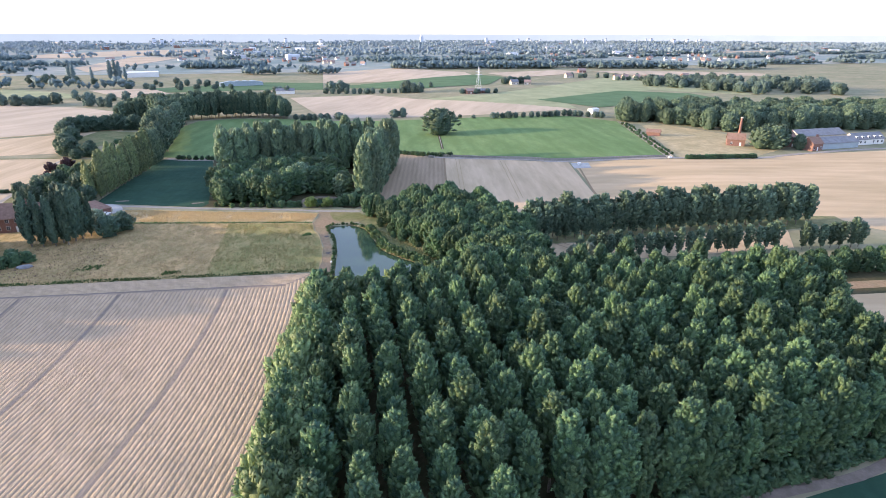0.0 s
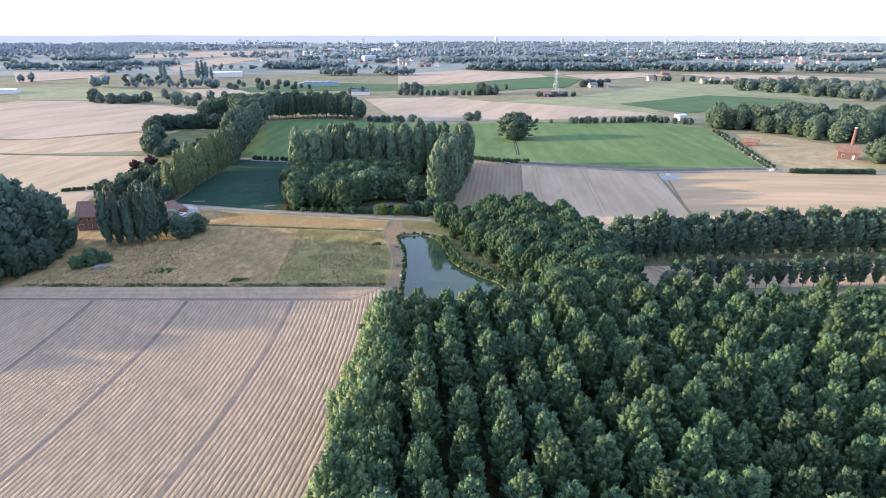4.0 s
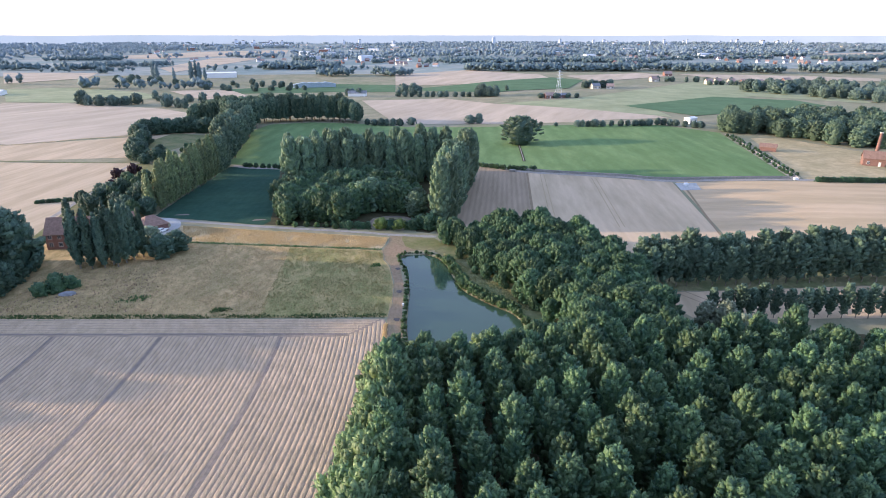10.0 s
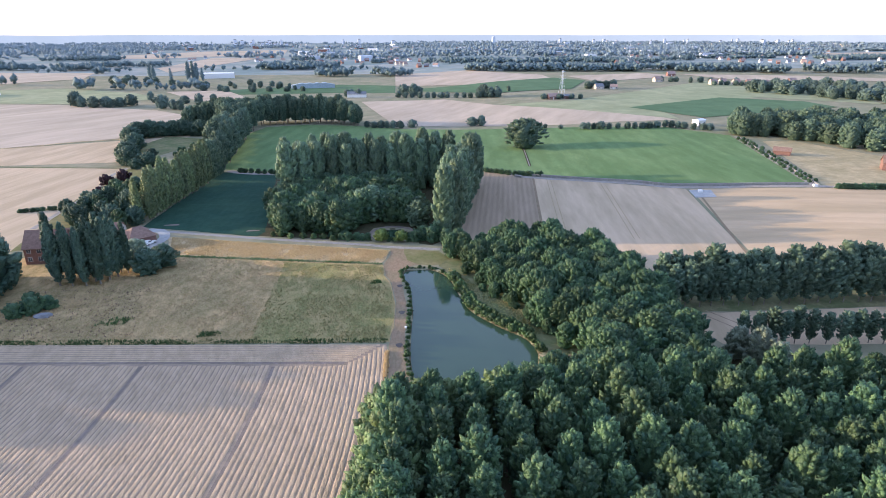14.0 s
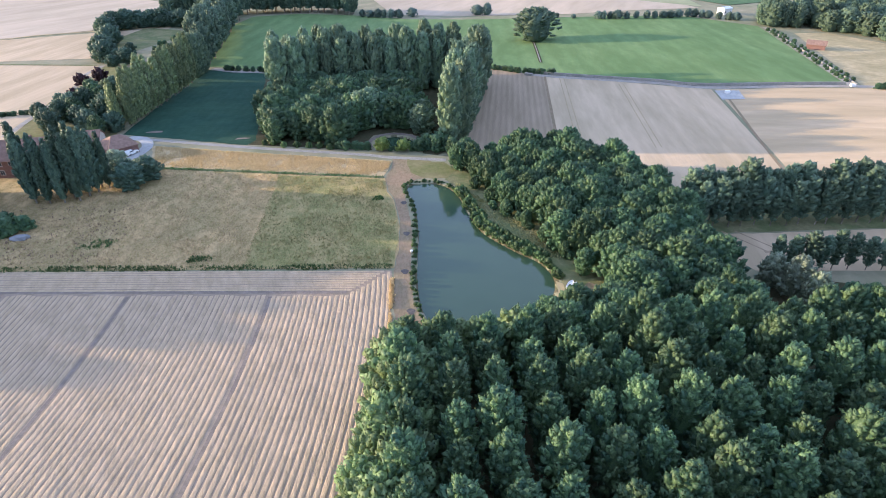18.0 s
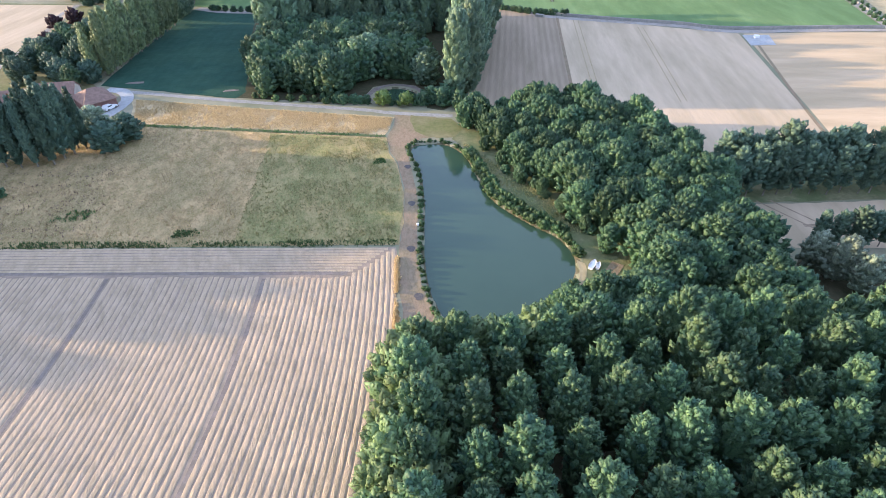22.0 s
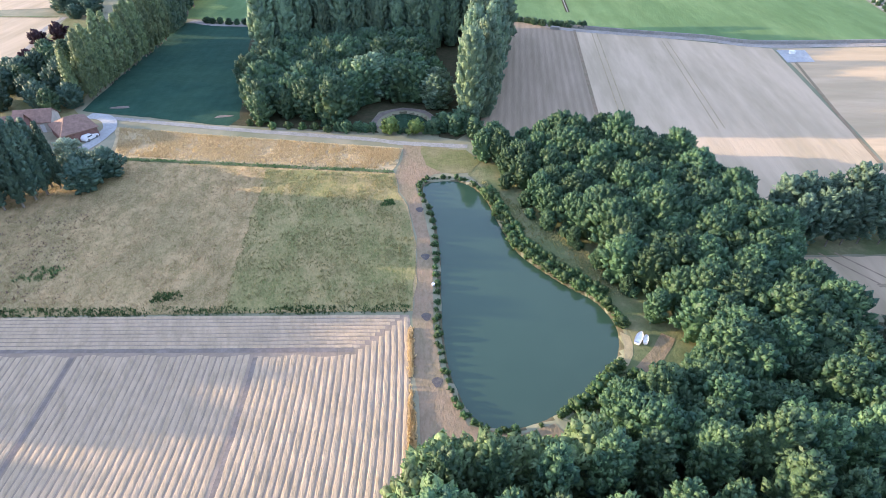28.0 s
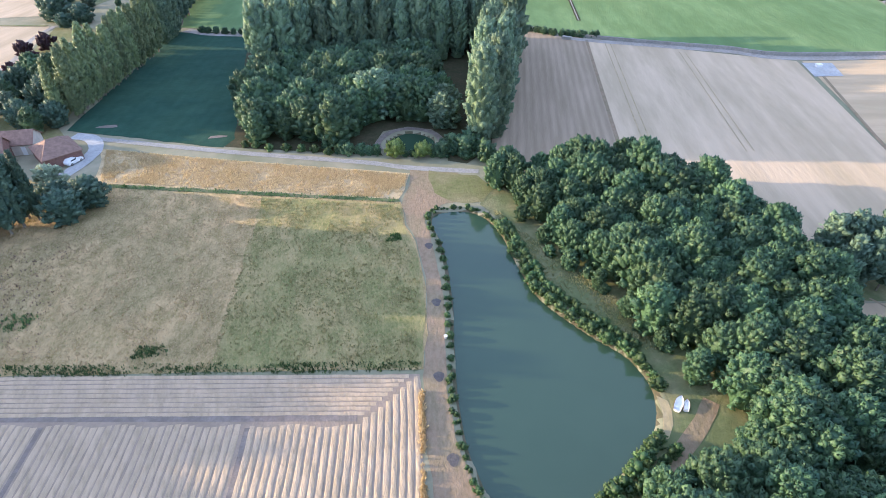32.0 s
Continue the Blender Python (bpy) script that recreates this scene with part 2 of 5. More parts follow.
M_WHITE = plain("white_paint", (0.80, 0.80, 0.79), 0.6, 0.3, 0.08, 1)
M_CREAM = plain("pale_render", (0.62, 0.56, 0.48), 0.8, 0.2, 0.2, 1)
M_SHED = plain("blue_grey_sheet", (0.38, 0.46, 0.52), 0.5, 0.3, 0.15, 0.5)
M_GLASS = plain("window_glass", (0.05, 0.06, 0.08), 0.1, 0.5, 0.2, 1)
M_STEEL = plain("galvanised_steel", (0.45, 0.46, 0.47), 0.5, 0.4, 0.2, 1, 0.6)
M_WOOD = plain("weathered_wood", (0.24, 0.18, 0.13), 0.9, 0.1, 0.4, 3)
M_FIBRE = plain("white_fibreglass", (0.85, 0.86, 0.86), 0.35, 0.4, 0.05, 2)
# Pale surfaces with a blue cast painted in for distance haze, pylon included.
M_FARTOWN = plain("haze_tinted_pale", (0.60, 0.65, 0.73), 0.8, 0.2, 0.15, 0.05)
M_HAZE = plain("haze_glow_land", (0.12, 0.14, 0.17), 1.0, 0.0, 0.25, 0.004)


def water_material():
    m, nt, ln, bs = shader("pond_water", 0.06, 0.5)
    tc = nt.new("ShaderNodeTexCoord")
    f = noise_out(nt, ln, tc.outputs["Object"], 0.05, 3)
    ln.new(mix(nt, ln, f, (0.032, 0.066, 0.040), (0.037, 0.073, 0.045)), bs.inputs["Base Color"])
    bs.inputs["IOR"].default_value = 1.52
    bp = nt.new("ShaderNodeBump")
    bp.inputs["Strength"].default_value, bp.inputs["Distance"].default_value = 0.06, 0.05
    n = nt.new("ShaderNodeTexNoise")
    n.inputs["Scale"].default_value, n.inputs["Detail"].default_value = 1.6, 3
    ln.new(tc.outputs["Object"], n.inputs["Vector"])
    ln.new(n.outputs["Fac"], bp.inputs["Height"])
    ln.new(bp.outputs["Normal"], bs.inputs["Normal"])
    return m


# The rim glows by itself: pale horizon haze put into its material.
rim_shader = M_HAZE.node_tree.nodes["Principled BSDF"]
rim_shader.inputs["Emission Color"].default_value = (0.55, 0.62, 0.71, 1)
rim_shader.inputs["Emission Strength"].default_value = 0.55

M_WATER = water_material()


# ---- shapes of the land ----
def smooth(a, b, v):
    u = min(max((v - a) / (b - a), 0.0), 1.0)
    return u * u * (3 - 2 * u)


def gz(x, y=0.0):
    """Height of the land: level by the pond, rising a little towards the right-hand fields."""
    return 4.2 * smooth(50, 190, x)


RISE = [50 + 10 * k for k in range(15)]      # lines along which sheets are cut, so that all follow the same rise


def ground_z(x):
    """The height of the cut sheets, straight between the lines of RISE."""
    if x <= RISE[0] or x >= RISE[-1]:
        return gz(x)
    k = int((x - RISE[0]) // 10)
    u = (x - RISE[k]) / 10
    return gz(RISE[k]) * (1 - u) + gz(RISE[k] + 10) * u


def part(name, bm, material, parent=None, label=""):
    me = bpy.data.meshes.new(name)
    if isinstance(bm, tuple):
        me.from_pydata(bm[0], [], bm[1])
    else:
        bm.to_mesh(me)
        bm.free()
    me.materials.append(material)
    ob = new(name, me)
    if parent:
        ob.parent = parent
    return tagged(ob, label)


def curve_through(points, steps=6, closed=True):
    """Catmull-Rom through the points."""
    p = [Vector((*q, 0)) for q in points]
    n, out = len(p), []
    for i in range(n if closed else n - 1):
        a, b, c, d = (p[(i + k) % n] if closed else p[min(max(i + k, 0), n - 1)] for k in (-1, 0, 1, 2))
        for s in range(steps):
            t = s / steps
            out.append(0.5 * ((2 * b) + (c - a) * t + (2 * a - 5 * b + 4 * c - d) * t * t + (3 * b - a - 3 * c + d) * t ** 3))
    if not closed:
        out.append(p[-1])
    return [(v.x, v.y) for v in out]


FAR_OUTLINES = []      # the far fields, on which no wood grows


def sheet(name, points, material, lift, label="", category="field", wobble=0.0):
    """A sheet of ground cover, draped lift metres above the land."""
    if wobble:
        pts = []
        for (x0, y0), (x1, y1) in zip(points, points[1:] + points[:1]):
            n = max(1, int(math.hypot(x1 - x0, y1 - y0) / 2.5))
            for k in range(n):
                u = k / n
                x, y = x0 + (x1 - x0) * u, y0 + (y1 - y0) * u
                d = wobble * noise.noise((x * 0.35, y * 0.35, lift * 50))
                pts.append((x + d, y + d * 0.8))
        points = pts
    if name in ("tan_field", "pasture", "green_field") and min(y for _, y in points) > 360:
        FAR_OUTLINES.append((min(x for x, _ in points), max(x for x, _ in points), min(y for _, y in points), max(y for _, y in points), list(points)))
    bm = bmesh.new()
    face = bm.faces.new([bm.verts.new((x, y, 0)) for x, y in points])
    bmesh.ops.triangulate(bm, faces=[face])
    xs = [x for x, _ in points]
    for c in RISE:
        if min(xs) < c < max(xs):
            bmesh.ops.bisect_plane(bm, geom=bm.verts[:] + bm.edges[:] + bm.faces[:], plane_co=(c, 0, 0), plane_no=(1, 0, 0))
    for v in bm.verts:
        v.co.z = ground_z(v.co.x) + lift
    bmesh.ops.recalc_face_normals(bm, faces=bm.faces)
    if sum(f.normal.z * f.calc_area() for f in bm.faces) < 0:
        bmesh.ops.reverse_faces(bm, faces=bm.faces)
    return tagged(part(name, bm, material), label, category, kind="structure")


def ribbon(name, points, width, material, lift, label="", category="track"):
    c = curve_through(points, 8, False)
    left, right = [], []
    for i, (x, y) in enumerate(c):
        ax, ay = c[max(i - 1, 0)]
        bx, by = c[min(i + 1, len(c) - 1)]
        d = Vector((bx - ax, by - ay)).normalized()
        w = width * (0.5 + 0.06 * noise.noise((x * 0.4, y * 0.4, 3.1)))
        left.append((x - d.y * w, y + d.x * w))
        right.append((x + d.y * w, y - d.x * w))
    return sheet(name, left + right[::-1], material, lift, label, category)


def inside(x, y, poly):
    hit = False
    for (x0, y0), (x1, y1) in zip(poly, poly[1:] + poly[:1]):
        if (y0 > y) != (y1 > y) and x < x0 + (y - y0) * (x1 - x0) / (y1 - y0):
            hit = not hit
    return hit


def edge_distance(x, y, poly):
    best = 1e9
    for (x0, y0), (x1, y1) in zip(poly, poly[1:] + poly[:1]):
        dx, dy = x1 - x0, y1 - y0
        u = min(max(((x - x0) * dx + (y - y0) * dy) / (dx * dx + dy * dy + 1e-9), 0), 1)
        best = min(best, math.hypot(x - x0 - u * dx, y - y0 - u * dy))
    return best


POND = curve_through([(7.6, 150.6), (11.3, 153.0), (16.6, 151.4), (19.7, 145.5), (20.8, 136.0), (22.4, 125.5), (27.9, 116.1), (32.2, 110.5),
                      (33.2, 104.0), (30.6, 98.0), (25.5, 93.8), (19.5, 90.2), (13.5, 88.8), (9.0, 90.6), (6.8, 97.5), (6.5, 106.0),
                      (7.3, 116.0), (8.5, 127.0), (8.8, 140.0)], 5)
POOL = curve_through([(-0.3, 184.0), (2.0, 188.5), (6.0, 190.5), (10.5, 188.0), (12.0, 183.5), (6.0, 180.5)], 5)


def build_ground():
    """One sheet to the horizon, with the basins of the pond and the small pool."""
    def marks(fine, coarse):
        v = list(coarse)
        for a, b, s in fine:
            v += [a + s * k for k in range(int((b - a) / s) + 1)]
        return sorted(set(round(q, 3) for q in v))
    xs = marks([(-4, 46, 1.0)], [-5000, -3500, -2200, -1200, -600, -300, -150, -75, -35, -15] + RISE + [230, 300, 450, 800, 1500, 2600, 3800, 5000])
    ys = marks([(82, 160, 1.0), (176, 194, 1.0)], [-900, -400, -150, -50, 0, 40, 165, 170, 210, 260, 330, 420, 600, 900, 1400, 2200, 3300, 4300, 5200])
    verts = []
    for y in ys:
        for x in xs:
            z = ground_z(x)
            for poly, deep in ((POND, 2.0), (POOL, 1.2)):
                if -5 < x < 46 and 80 < y < 196 and abs(y - (121 if poly is POND else 185)) < 45:
                    d = edge_distance(x, y, poly) * (1 if inside(x, y, poly) else -1)
                    z -= deep * smooth(-1.0, 2.2, d)
            verts.append((x, y, z))
    w = len(xs)
    faces = [(r * w + c, r * w + c + 1, (r + 1) * w + c + 1, (r + 1) * w + c) for r in range(len(ys) - 1) for c in range(w - 1)]
    g = part("ground", (verts, faces), M_LAND)
    g.data.materials.append(M_MUD)
    for p in g.data.polygons:
        if -5 < p.center.x < 46 and p.center.z < ground_z(p.center.x) - 0.25:
            p.material_index = 1
    for p in g.data.polygons:
        p.use_smooth = True
    return tagged(g, "wide level farmland of grass and dry soil", "ground", kind="structure")


def flat(name, poly, z, material, label, category):
    bm = bmesh.new()
    f = bm.faces.new([bm.verts.new((x, y, z)) for x, y in poly])
    if f.normal.z < 0:
        f.normal_flip()
    bmesh.ops.triangulate(bm, faces=[f])
    bmesh.ops.recalc_face_normals(bm, faces=bm.faces)
    return tagged(part(name, bm, material), label, category, kind="structure")


def grown(poly, d):
    n, out = len(poly), []
    for i in range(n):
        (ax, ay), (bx, by) = poly[i - 1], poly[(i + 1) % n]
        t = Vector((bx - ax, by - ay)).normalized()
        x, y = poly[i]
        p = (x + t.y * d, y - t.x * d)
        q = (x - t.y * d, y + t.x * d)
        out.append(p if inside(*p, poly) != (d > 0) else q)
    return out


build_ground()
flat("water", grown(POND, 0.4), -0.42, M_WATER, "still murky green pond water reflecting sky", "water")
flat("water", grown(POOL, 0.3), -0.4, M_WATER, "small dark shaded pool beside the grove", "water")

# ---- fields and tracks ----
sheet("flax_field", [(1.6, 111.4), (-57.7, 117.9), (-150, 128.5), (-165, -80), (-34, -80), (-13.0, 30.0), (-5.0, 62.0), (-1.8, 80.0), (0.4, 93.0), (1.4, 106.0)],
      M_SOIL, 0.03, "bare grey-brown soil between rows of laid flax", wobble=0.4)
sheet("meadow", [(2.2, 112.2), (3.4, 119.0), (4.4, 132.0), (3.6, 143.4), (2.2, 149.2), (1.9, 157.4), (-64, 172.8), (-92, 181), (-128, 168), (-130, 127), (-57.7, 118.5)],
      M_MEADOW, 0.04, "dry patchy straw-coloured meadow", wobble=0.5)
sheet("meadow", [(2.0, 112.6), (3.1, 119.0), (4.1, 132.0), (3.3, 143.4), (1.9, 149.2), (1.6, 156.6), (-27.3, 163.2), (-28.2, 140.0), (-29.0, 116.2)],
      M_MEADOW2, 0.07, "mown greenish meadow with dry patches", wobble=0.6)
sheet("mown_path", [(-30.9, 116.6), (-30.4, 138.0), (-29.8, 163.6), (-27.2, 163.0), (-27.8, 138.0), (-28.4, 116.4)], M_MEADOW, 0.10, "trodden strip of bleached grass", "track", wobble=1.3)
sheet("grass_strip", [(4.5, 169.2), (3.0, 162.0), (1.4, 158.4), (-64, 173.8), (-68.2, 190.6), (-40, 181.8)],
      M_GOLD, 0.06, "tall golden uncut grass strip", wobble=0.5)
ribbon("furrow", [(1.4, 158.0), (-30, 165.0), (-66, 173.2)], 1.1, M_BANK, 0.12, "shallow grassy furrow between meadow and strip", "furrow")
sheet("dirt_path", [(0.2, 76.0), (1.0, 84.0), (1.5, 95.0), (1.4, 101.6), (2.0, 111.0), (3.5, 119.2), (4.6, 132.4), (3.8, 143.4), (2.4, 149.2), (2.0, 156.5), (4.4, 166.0), (4.6, 170.8),
                    (15.0, 168.0), (19.5, 163.0), (17.5, 156.5), (10.5, 155.6), (6.0, 152.2), (7.0, 140.0), (7.0, 127.0), (5.8, 116.0), (5.0, 106.0), (5.2, 97.5), (7.6, 89.6), (13.5, 87.2), (19.0, 88.6), (21.0, 84.6), (23.0, 76.0)],
      M_PATH, 0.05, "worn brown earth path along the pond", "path", wobble=0.4)
sheet("lawn", [(8.5, 169.6), (19.5, 166.4), (21.5, 160.0), (18.5, 155.0), (12.0, 156.0), (9.0, 160.0)],
      M_LAWN, 0.08, "thin short grass at the head of the pond", "lawn", wobble=0.8)
sheet("pond_bank", [(18.0, 154.5), (21.2, 146.2), (22.2, 136.8), (24.0, 126.6), (29.0, 117.6), (33.6, 111.6), (34.8, 104.0), (32.4, 97.6), (26.5, 92.6), (20.5, 88.9), (40.0, 84.0), (64, 92), (64, 130), (52, 150), (22.0, 166.0)],
      M_BANK, 0.04, "rough green grass bank under trees", "bank", wobble=0.4)
sheet("bare_bank", [(33.3, 103.4), (34.6, 102.4), (34.4, 100.6), (33.6, 98.6), (32.2, 96.8), (31.0, 96.4), (32.2, 98.6), (33.0, 100.6)],
      M_ROUGH, 0.07, "bare sandy strip at the water's edge", "bank", wobble=0.3)
ribbon("bank_track", [(30.0, 92.6), (34.0, 95.6), (37.6, 98.6), (40.4, 101.6)], 2.2, M_PATH, 0.08, "worn earth track through the bank grass")
for px, py in ((6.0, 141.6), (4.2, 110.5), (4.4, 97.2), (5.6, 126.0)):
    sheet("scorched_patch", [(px + 0.75 * math.cos(a) * (1 + 0.2 * math.sin(3 * a)), py + 0.95 * math.sin(a)) for a in np.linspace(0, 6.28, 15)[:-1]],
          M_DARKGREY, 0.085, "dark patch on the path", "patch")
ribbon("farm_track", [(-78, 199.0), (-39.8, 185.9), (-5.4, 175.6), (4.0, 172.0), (20.0, 168.0)], 1.9, M_CONC, 0.07, "narrow grey farm track beside golden grass")
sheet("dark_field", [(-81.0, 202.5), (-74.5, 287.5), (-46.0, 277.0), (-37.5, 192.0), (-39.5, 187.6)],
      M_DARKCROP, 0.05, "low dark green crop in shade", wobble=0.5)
for bx, by, br in ((-71.0, 203.8, 1.7), (-42.0, 193.8, 1.4)):
    sheet("bare_patch", [(bx + br * 1.5 * math.cos(a) * (1 + 0.25 * math.sin(3 * a + bx)), by + br * 0.6 * math.sin(a) * (1 + 0.2 * math.cos(2 * a))) for a in np.linspace(0, 6.28, 17)[:-1]],
          M_TRAM, 0.09, "bare earth patch in the dark crop", "patch", wobble=0.5)
sheet("grove_floor", [(-39, 188.0), (-46, 280.0), (50, 275.0), (26, 180.0), (18.0, 172.0), (13.8, 174.0), (14.8, 184.0), (12.0, 191.0), (6.0, 193.5), (-0.5, 191.5), (-3.0, 184.5), (-1.0, 178.5)], M_LITTER, 0.03, "leaf litter under the grove, darkened as in shade", "ground")
ribbon("pool_path", [(-1.4, 181.0), (-2.0, 185.0), (1.0, 190.4), (6.0, 192.3), (11.6, 189.6), (13.6, 184.0), (11.0, 180.4)], 1.6, M_TRAM, 0.07, "worn grey path round the pool", "path")
sheet("stubble_field", [(22.0, 168.5), (51.5, 273.5), (74.0, 256.0), (52.0, 160.0), (40, 158.0)],
      M_STUB_BROWN, 0.05, "brown stubble with pale combine stripes")
sheet("stubble_field", [(52.6, 160.0), (74.7, 255.4), (100.0, 240.0), (130.0, 219.5), (113.0, 157.0), (104.0, 126.0), (60, 134)],
      M_STUB, 0.05, "pale beige stubble with tractor lines")
sheet("stubble_field", [(131.4, 218.9), (114.3, 157.0), (105.3, 126.0), (168.0, 114.5), (190, 78.0), (420, 20.0), (620, 150.0), (345, 200.0), (262, 203.0), (226, 198.5), (182, 208.5)],
      M_STUB2, 0.05, "wide golden stubble field lit by sun")
ribbon("field_ditch", [(104.0, 126.0), (113.2, 157.0), (129.5, 206.0)], 0.9, M_PATH, 0.09, "grassy ditch between two stubble fields", "ditch")
ribbon("soil_seam", [(52.3, 160.0), (74.4, 255.6)], 1.0, M_PATH, 0.10, "dark seam between two stubble fields", "seam")
for off in (6.4, 8.2, 30.0, 31.8):
    y1 = 255.0 - 0.62 * off
    ribbon("wheel_line", [(54.0 + off, 168.0), (54.0 + off + 0.231 * (y1 - 168.0), y1)], 0.3, M_TROD, 0.09, "thin tractor wheel line pressed into stubble", "wheel line")
for off in (0.0, 1.9, 20.0, 21.9):
    ribbon("wheel_line", [(80.0, 113.0 - off * 0.25), (140.0, 93.5 + off * 0.3)] if off > 5 else [(76.0 + off * 1.5, 117.5 - off * 0.2), (84.0 + off * 1.5, 101.0)], 0.4, M_STUB_BROWN, 0.08, "thin tractor wheel line pressed into stubble", "wheel line")
sheet("strip_field", [(70.0, 117.0), (74.0, 101.5), (110.0, 95.0), (142.0, 90.0), (152.0, 103.0), (125.0, 110.0)],
      M_STUB, 0.05, "narrow tan field between tree rows", wobble=0.4)
sheet("row_verge", [(64, 130.0), (72.0, 117.4), (125, 110.4), (152, 103.4), (176, 103.0), (178, 110.0), (168, 115.0), (105, 126.0)],
      M_BANK, 0.07, "grass verge below the row of trees", "verge", wobble=0.6)
sheet("plantation_floor", [(0.5, 83.5), (-3.0, 72.0), (-6.0, 55.0), (-12.0, 8.0), (94.0, 16.0), (100, 40.0), (150, 62.0), (150, 72.0), (74, 100.0), (64, 88.0), (20, 83.4)],
      M_LITTER, 0.045, "leaf litter under poplar plantation, darkened as in shade", "ground")
# Darker than M_PATH: shade of the overhanging poplars put into the track's colour.
ribbon("earth_track", [(-30, 3.0), (57, 10.8), (87, 12.4), (150, 30.0), (240, 60.0)], 1.8, M_TRAM, 0.09, "earth track past the poplars")
ribbon("earth_track", [(113, 66.0), (120, 67.0), (148, 61.5), (260, 40.0)], 4.0, M_PATH, 0.09, "bare earth track beyond the hedge")
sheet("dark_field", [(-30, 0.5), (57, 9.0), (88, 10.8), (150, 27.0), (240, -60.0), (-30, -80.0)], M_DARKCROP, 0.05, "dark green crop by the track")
sheet("tan_field", [(112, 60.5), (118, 62.5), (200, 45.0), (240, 64.0), (150, 34.0), (112, 42.0)], M_STUB2, 0.055, "tan stubble beyond the poplars")
sheet("green_field", [(50.5, 281.0), (69.5, 262.0), (96, 246.5), (115, 235.5), (131, 224.5), (181.5, 213.6), (222, 334.0), (199, 371.0), (104, 396.0), (24, 411.5), (-8, 430.0), (-45, 442.0), (-76, 434.0), (-84, 398.0), (-76, 294.0), (-45, 284.0)],
      M_GREEN, 0.05, "level bright green crop field", wobble=0.4)
ribbon("farm_track", [(-71, 289.0), (-46, 280.0), (48, 279.0), (69, 259.5), (96, 244.0), (115, 233.0), (131, 221.8), (182, 211.2), (224, 200.5), (262, 204.5), (345, 202.0), (620, 152.0)],
       3.4, M_GRAVEL, 0.10, "pale concrete farm track between fields")
ribbon("farm_track", [(183, 212.5), (224, 330.0)], 3.0, M_GRAVEL, 0.10, "pale farm track beside the green field")
sheet("rough_ground", [(185.5, 209.5), (226, 203.0), (262, 220.0), (262, 262.0), (248, 310.0), (229, 312.0)], M_ROUGH, 0.06, "dry rough grass waste ground", "ground", wobble=0.6)
sheet("concrete_pad", [(127.0, 206.5), (130.2, 217.6), (138.6, 215.2), (135.0, 204.9)], M_DRIVE, 0.13, "pale concrete pad at a field corner", "pavement")

sheet("far_plain", [(-4990, 1020), (4990, 1020), (4990, 5150), (-4990, 5150)], M_FARLAND, 0.22, "patchwork plain with haze grey put into its green", "plain")
sheet("tan_field", [(-9, 594), (76, 601), (117, 531), (207, 483), (224, 403), (139, 399), (84, 413), (18, 428)], M_FARTAN, 0.12, "pale stubble field with faint rows")
sheet("pasture", [(120, 530), (191, 540), (473, 769), (526, 606), (459, 473), (389, 547), (245, 486), (229, 408)], M_FARGREEN, 0.15, "wide light green pasture")
sheet("green_field", [(222, 481), (346, 547), (405, 503), (402, 459), (250, 412)], M_FARCROP, 0.3, "far mid-green crop field")
sheet("tan_field", [(44, 1010), (175, 1037), (269, 901), (255, 785), (128, 756), (34, 780)], M_FARTAN, 0.3, "far pale stubble field")
sheet("green_field", [(31, 715), (128, 756), (268, 839), (294, 780), (231, 657), (139, 633)], M_FARCROP, 0.4, "far dark green crop field")
sheet("pasture", [(-174, 740), (-41, 808), (34, 780), (29, 679), (-36, 687), (-148, 681)], M_FARCROP, 0.25, "far green field beside trees")
sheet("tan_field", [(-356, 611), (-297, 604), (-189, 546), (-148, 503), (-119, 404), (-155, 399), (-220, 367), (-420, 420)], M_FARTAN, 0.12, "wide pale stubble field")
sheet("pasture", [(-446, 773), (-376, 788), (-269, 716), (-216, 647), (-297, 605), (-362, 622)], M_FARGREEN, 0.2, "far light green pasture")
sheet("tan_field", [(-238, 726), (-174, 740), (-139, 667), (-122, 608), (-176, 625)], M_FARTAN, 0.3, "far cut field with rows")
sheet("tan_field", [(-642, 1125), (-475, 1104), (-432, 962), (-497, 864)], M_FARTAN, 0.4, "far pale stubble field")
sheet("tan_field", [(-830, 1809), (-748, 2145), (-627, 2476), (-351, 2711), (-289, 2150), (-594, 1740)], M_FARTAN, 0.6, "distant long pale field")
sheet("tan_field", [(-416, 1240), (-444, 1804), (-306, 1746), (-347, 1089)], M_FARTAN, 0.7, "distant pale field")
sheet("tan_field", [(488, 888), (656, 828), (732, 759), (688, 712), (505, 765)], M_FARTAN, 0.4, "far pale field before the town")
sheet("tan_field", [(1512, 1853), (1848, 1945), (1396, 1465), (1231, 1485)], M_FARTAN, 0.6, "distant pale field")
sheet("tan_field", [(296, 872), (447, 922), (467, 851), (305, 759)], M_FARTAN, 0.35, "far pale field beside pasture")
sheet("tan_field", [(-220, 365), (-155, 388), (-119, 402), (-129, 318), (-192, 316), (-330, 350)], M_STUB, 0.06, "pale stubble field by the garden")
sheet("tan_field", [(-188, 311), (-125, 302), (-117, 262), (-121, 243), (-118, 222), (-113, 182), (-220, 190), (-330, 340)], M_STUB, 0.06, "pale stubble field by the lane")
ribbon("field_track", [(-330, 352), (-220, 366.0), (-184, 385.0), (-120, 402.0)], 2.4, M_ROUGH, 0.14, "bleached grass track between fields")
ribbon("field_ditch", [(-330, 345.0), (-191, 314.0), (-126, 302.5)], 1.8, M_BANK, 0.14, "thin dark ditch between fields", "ditch")
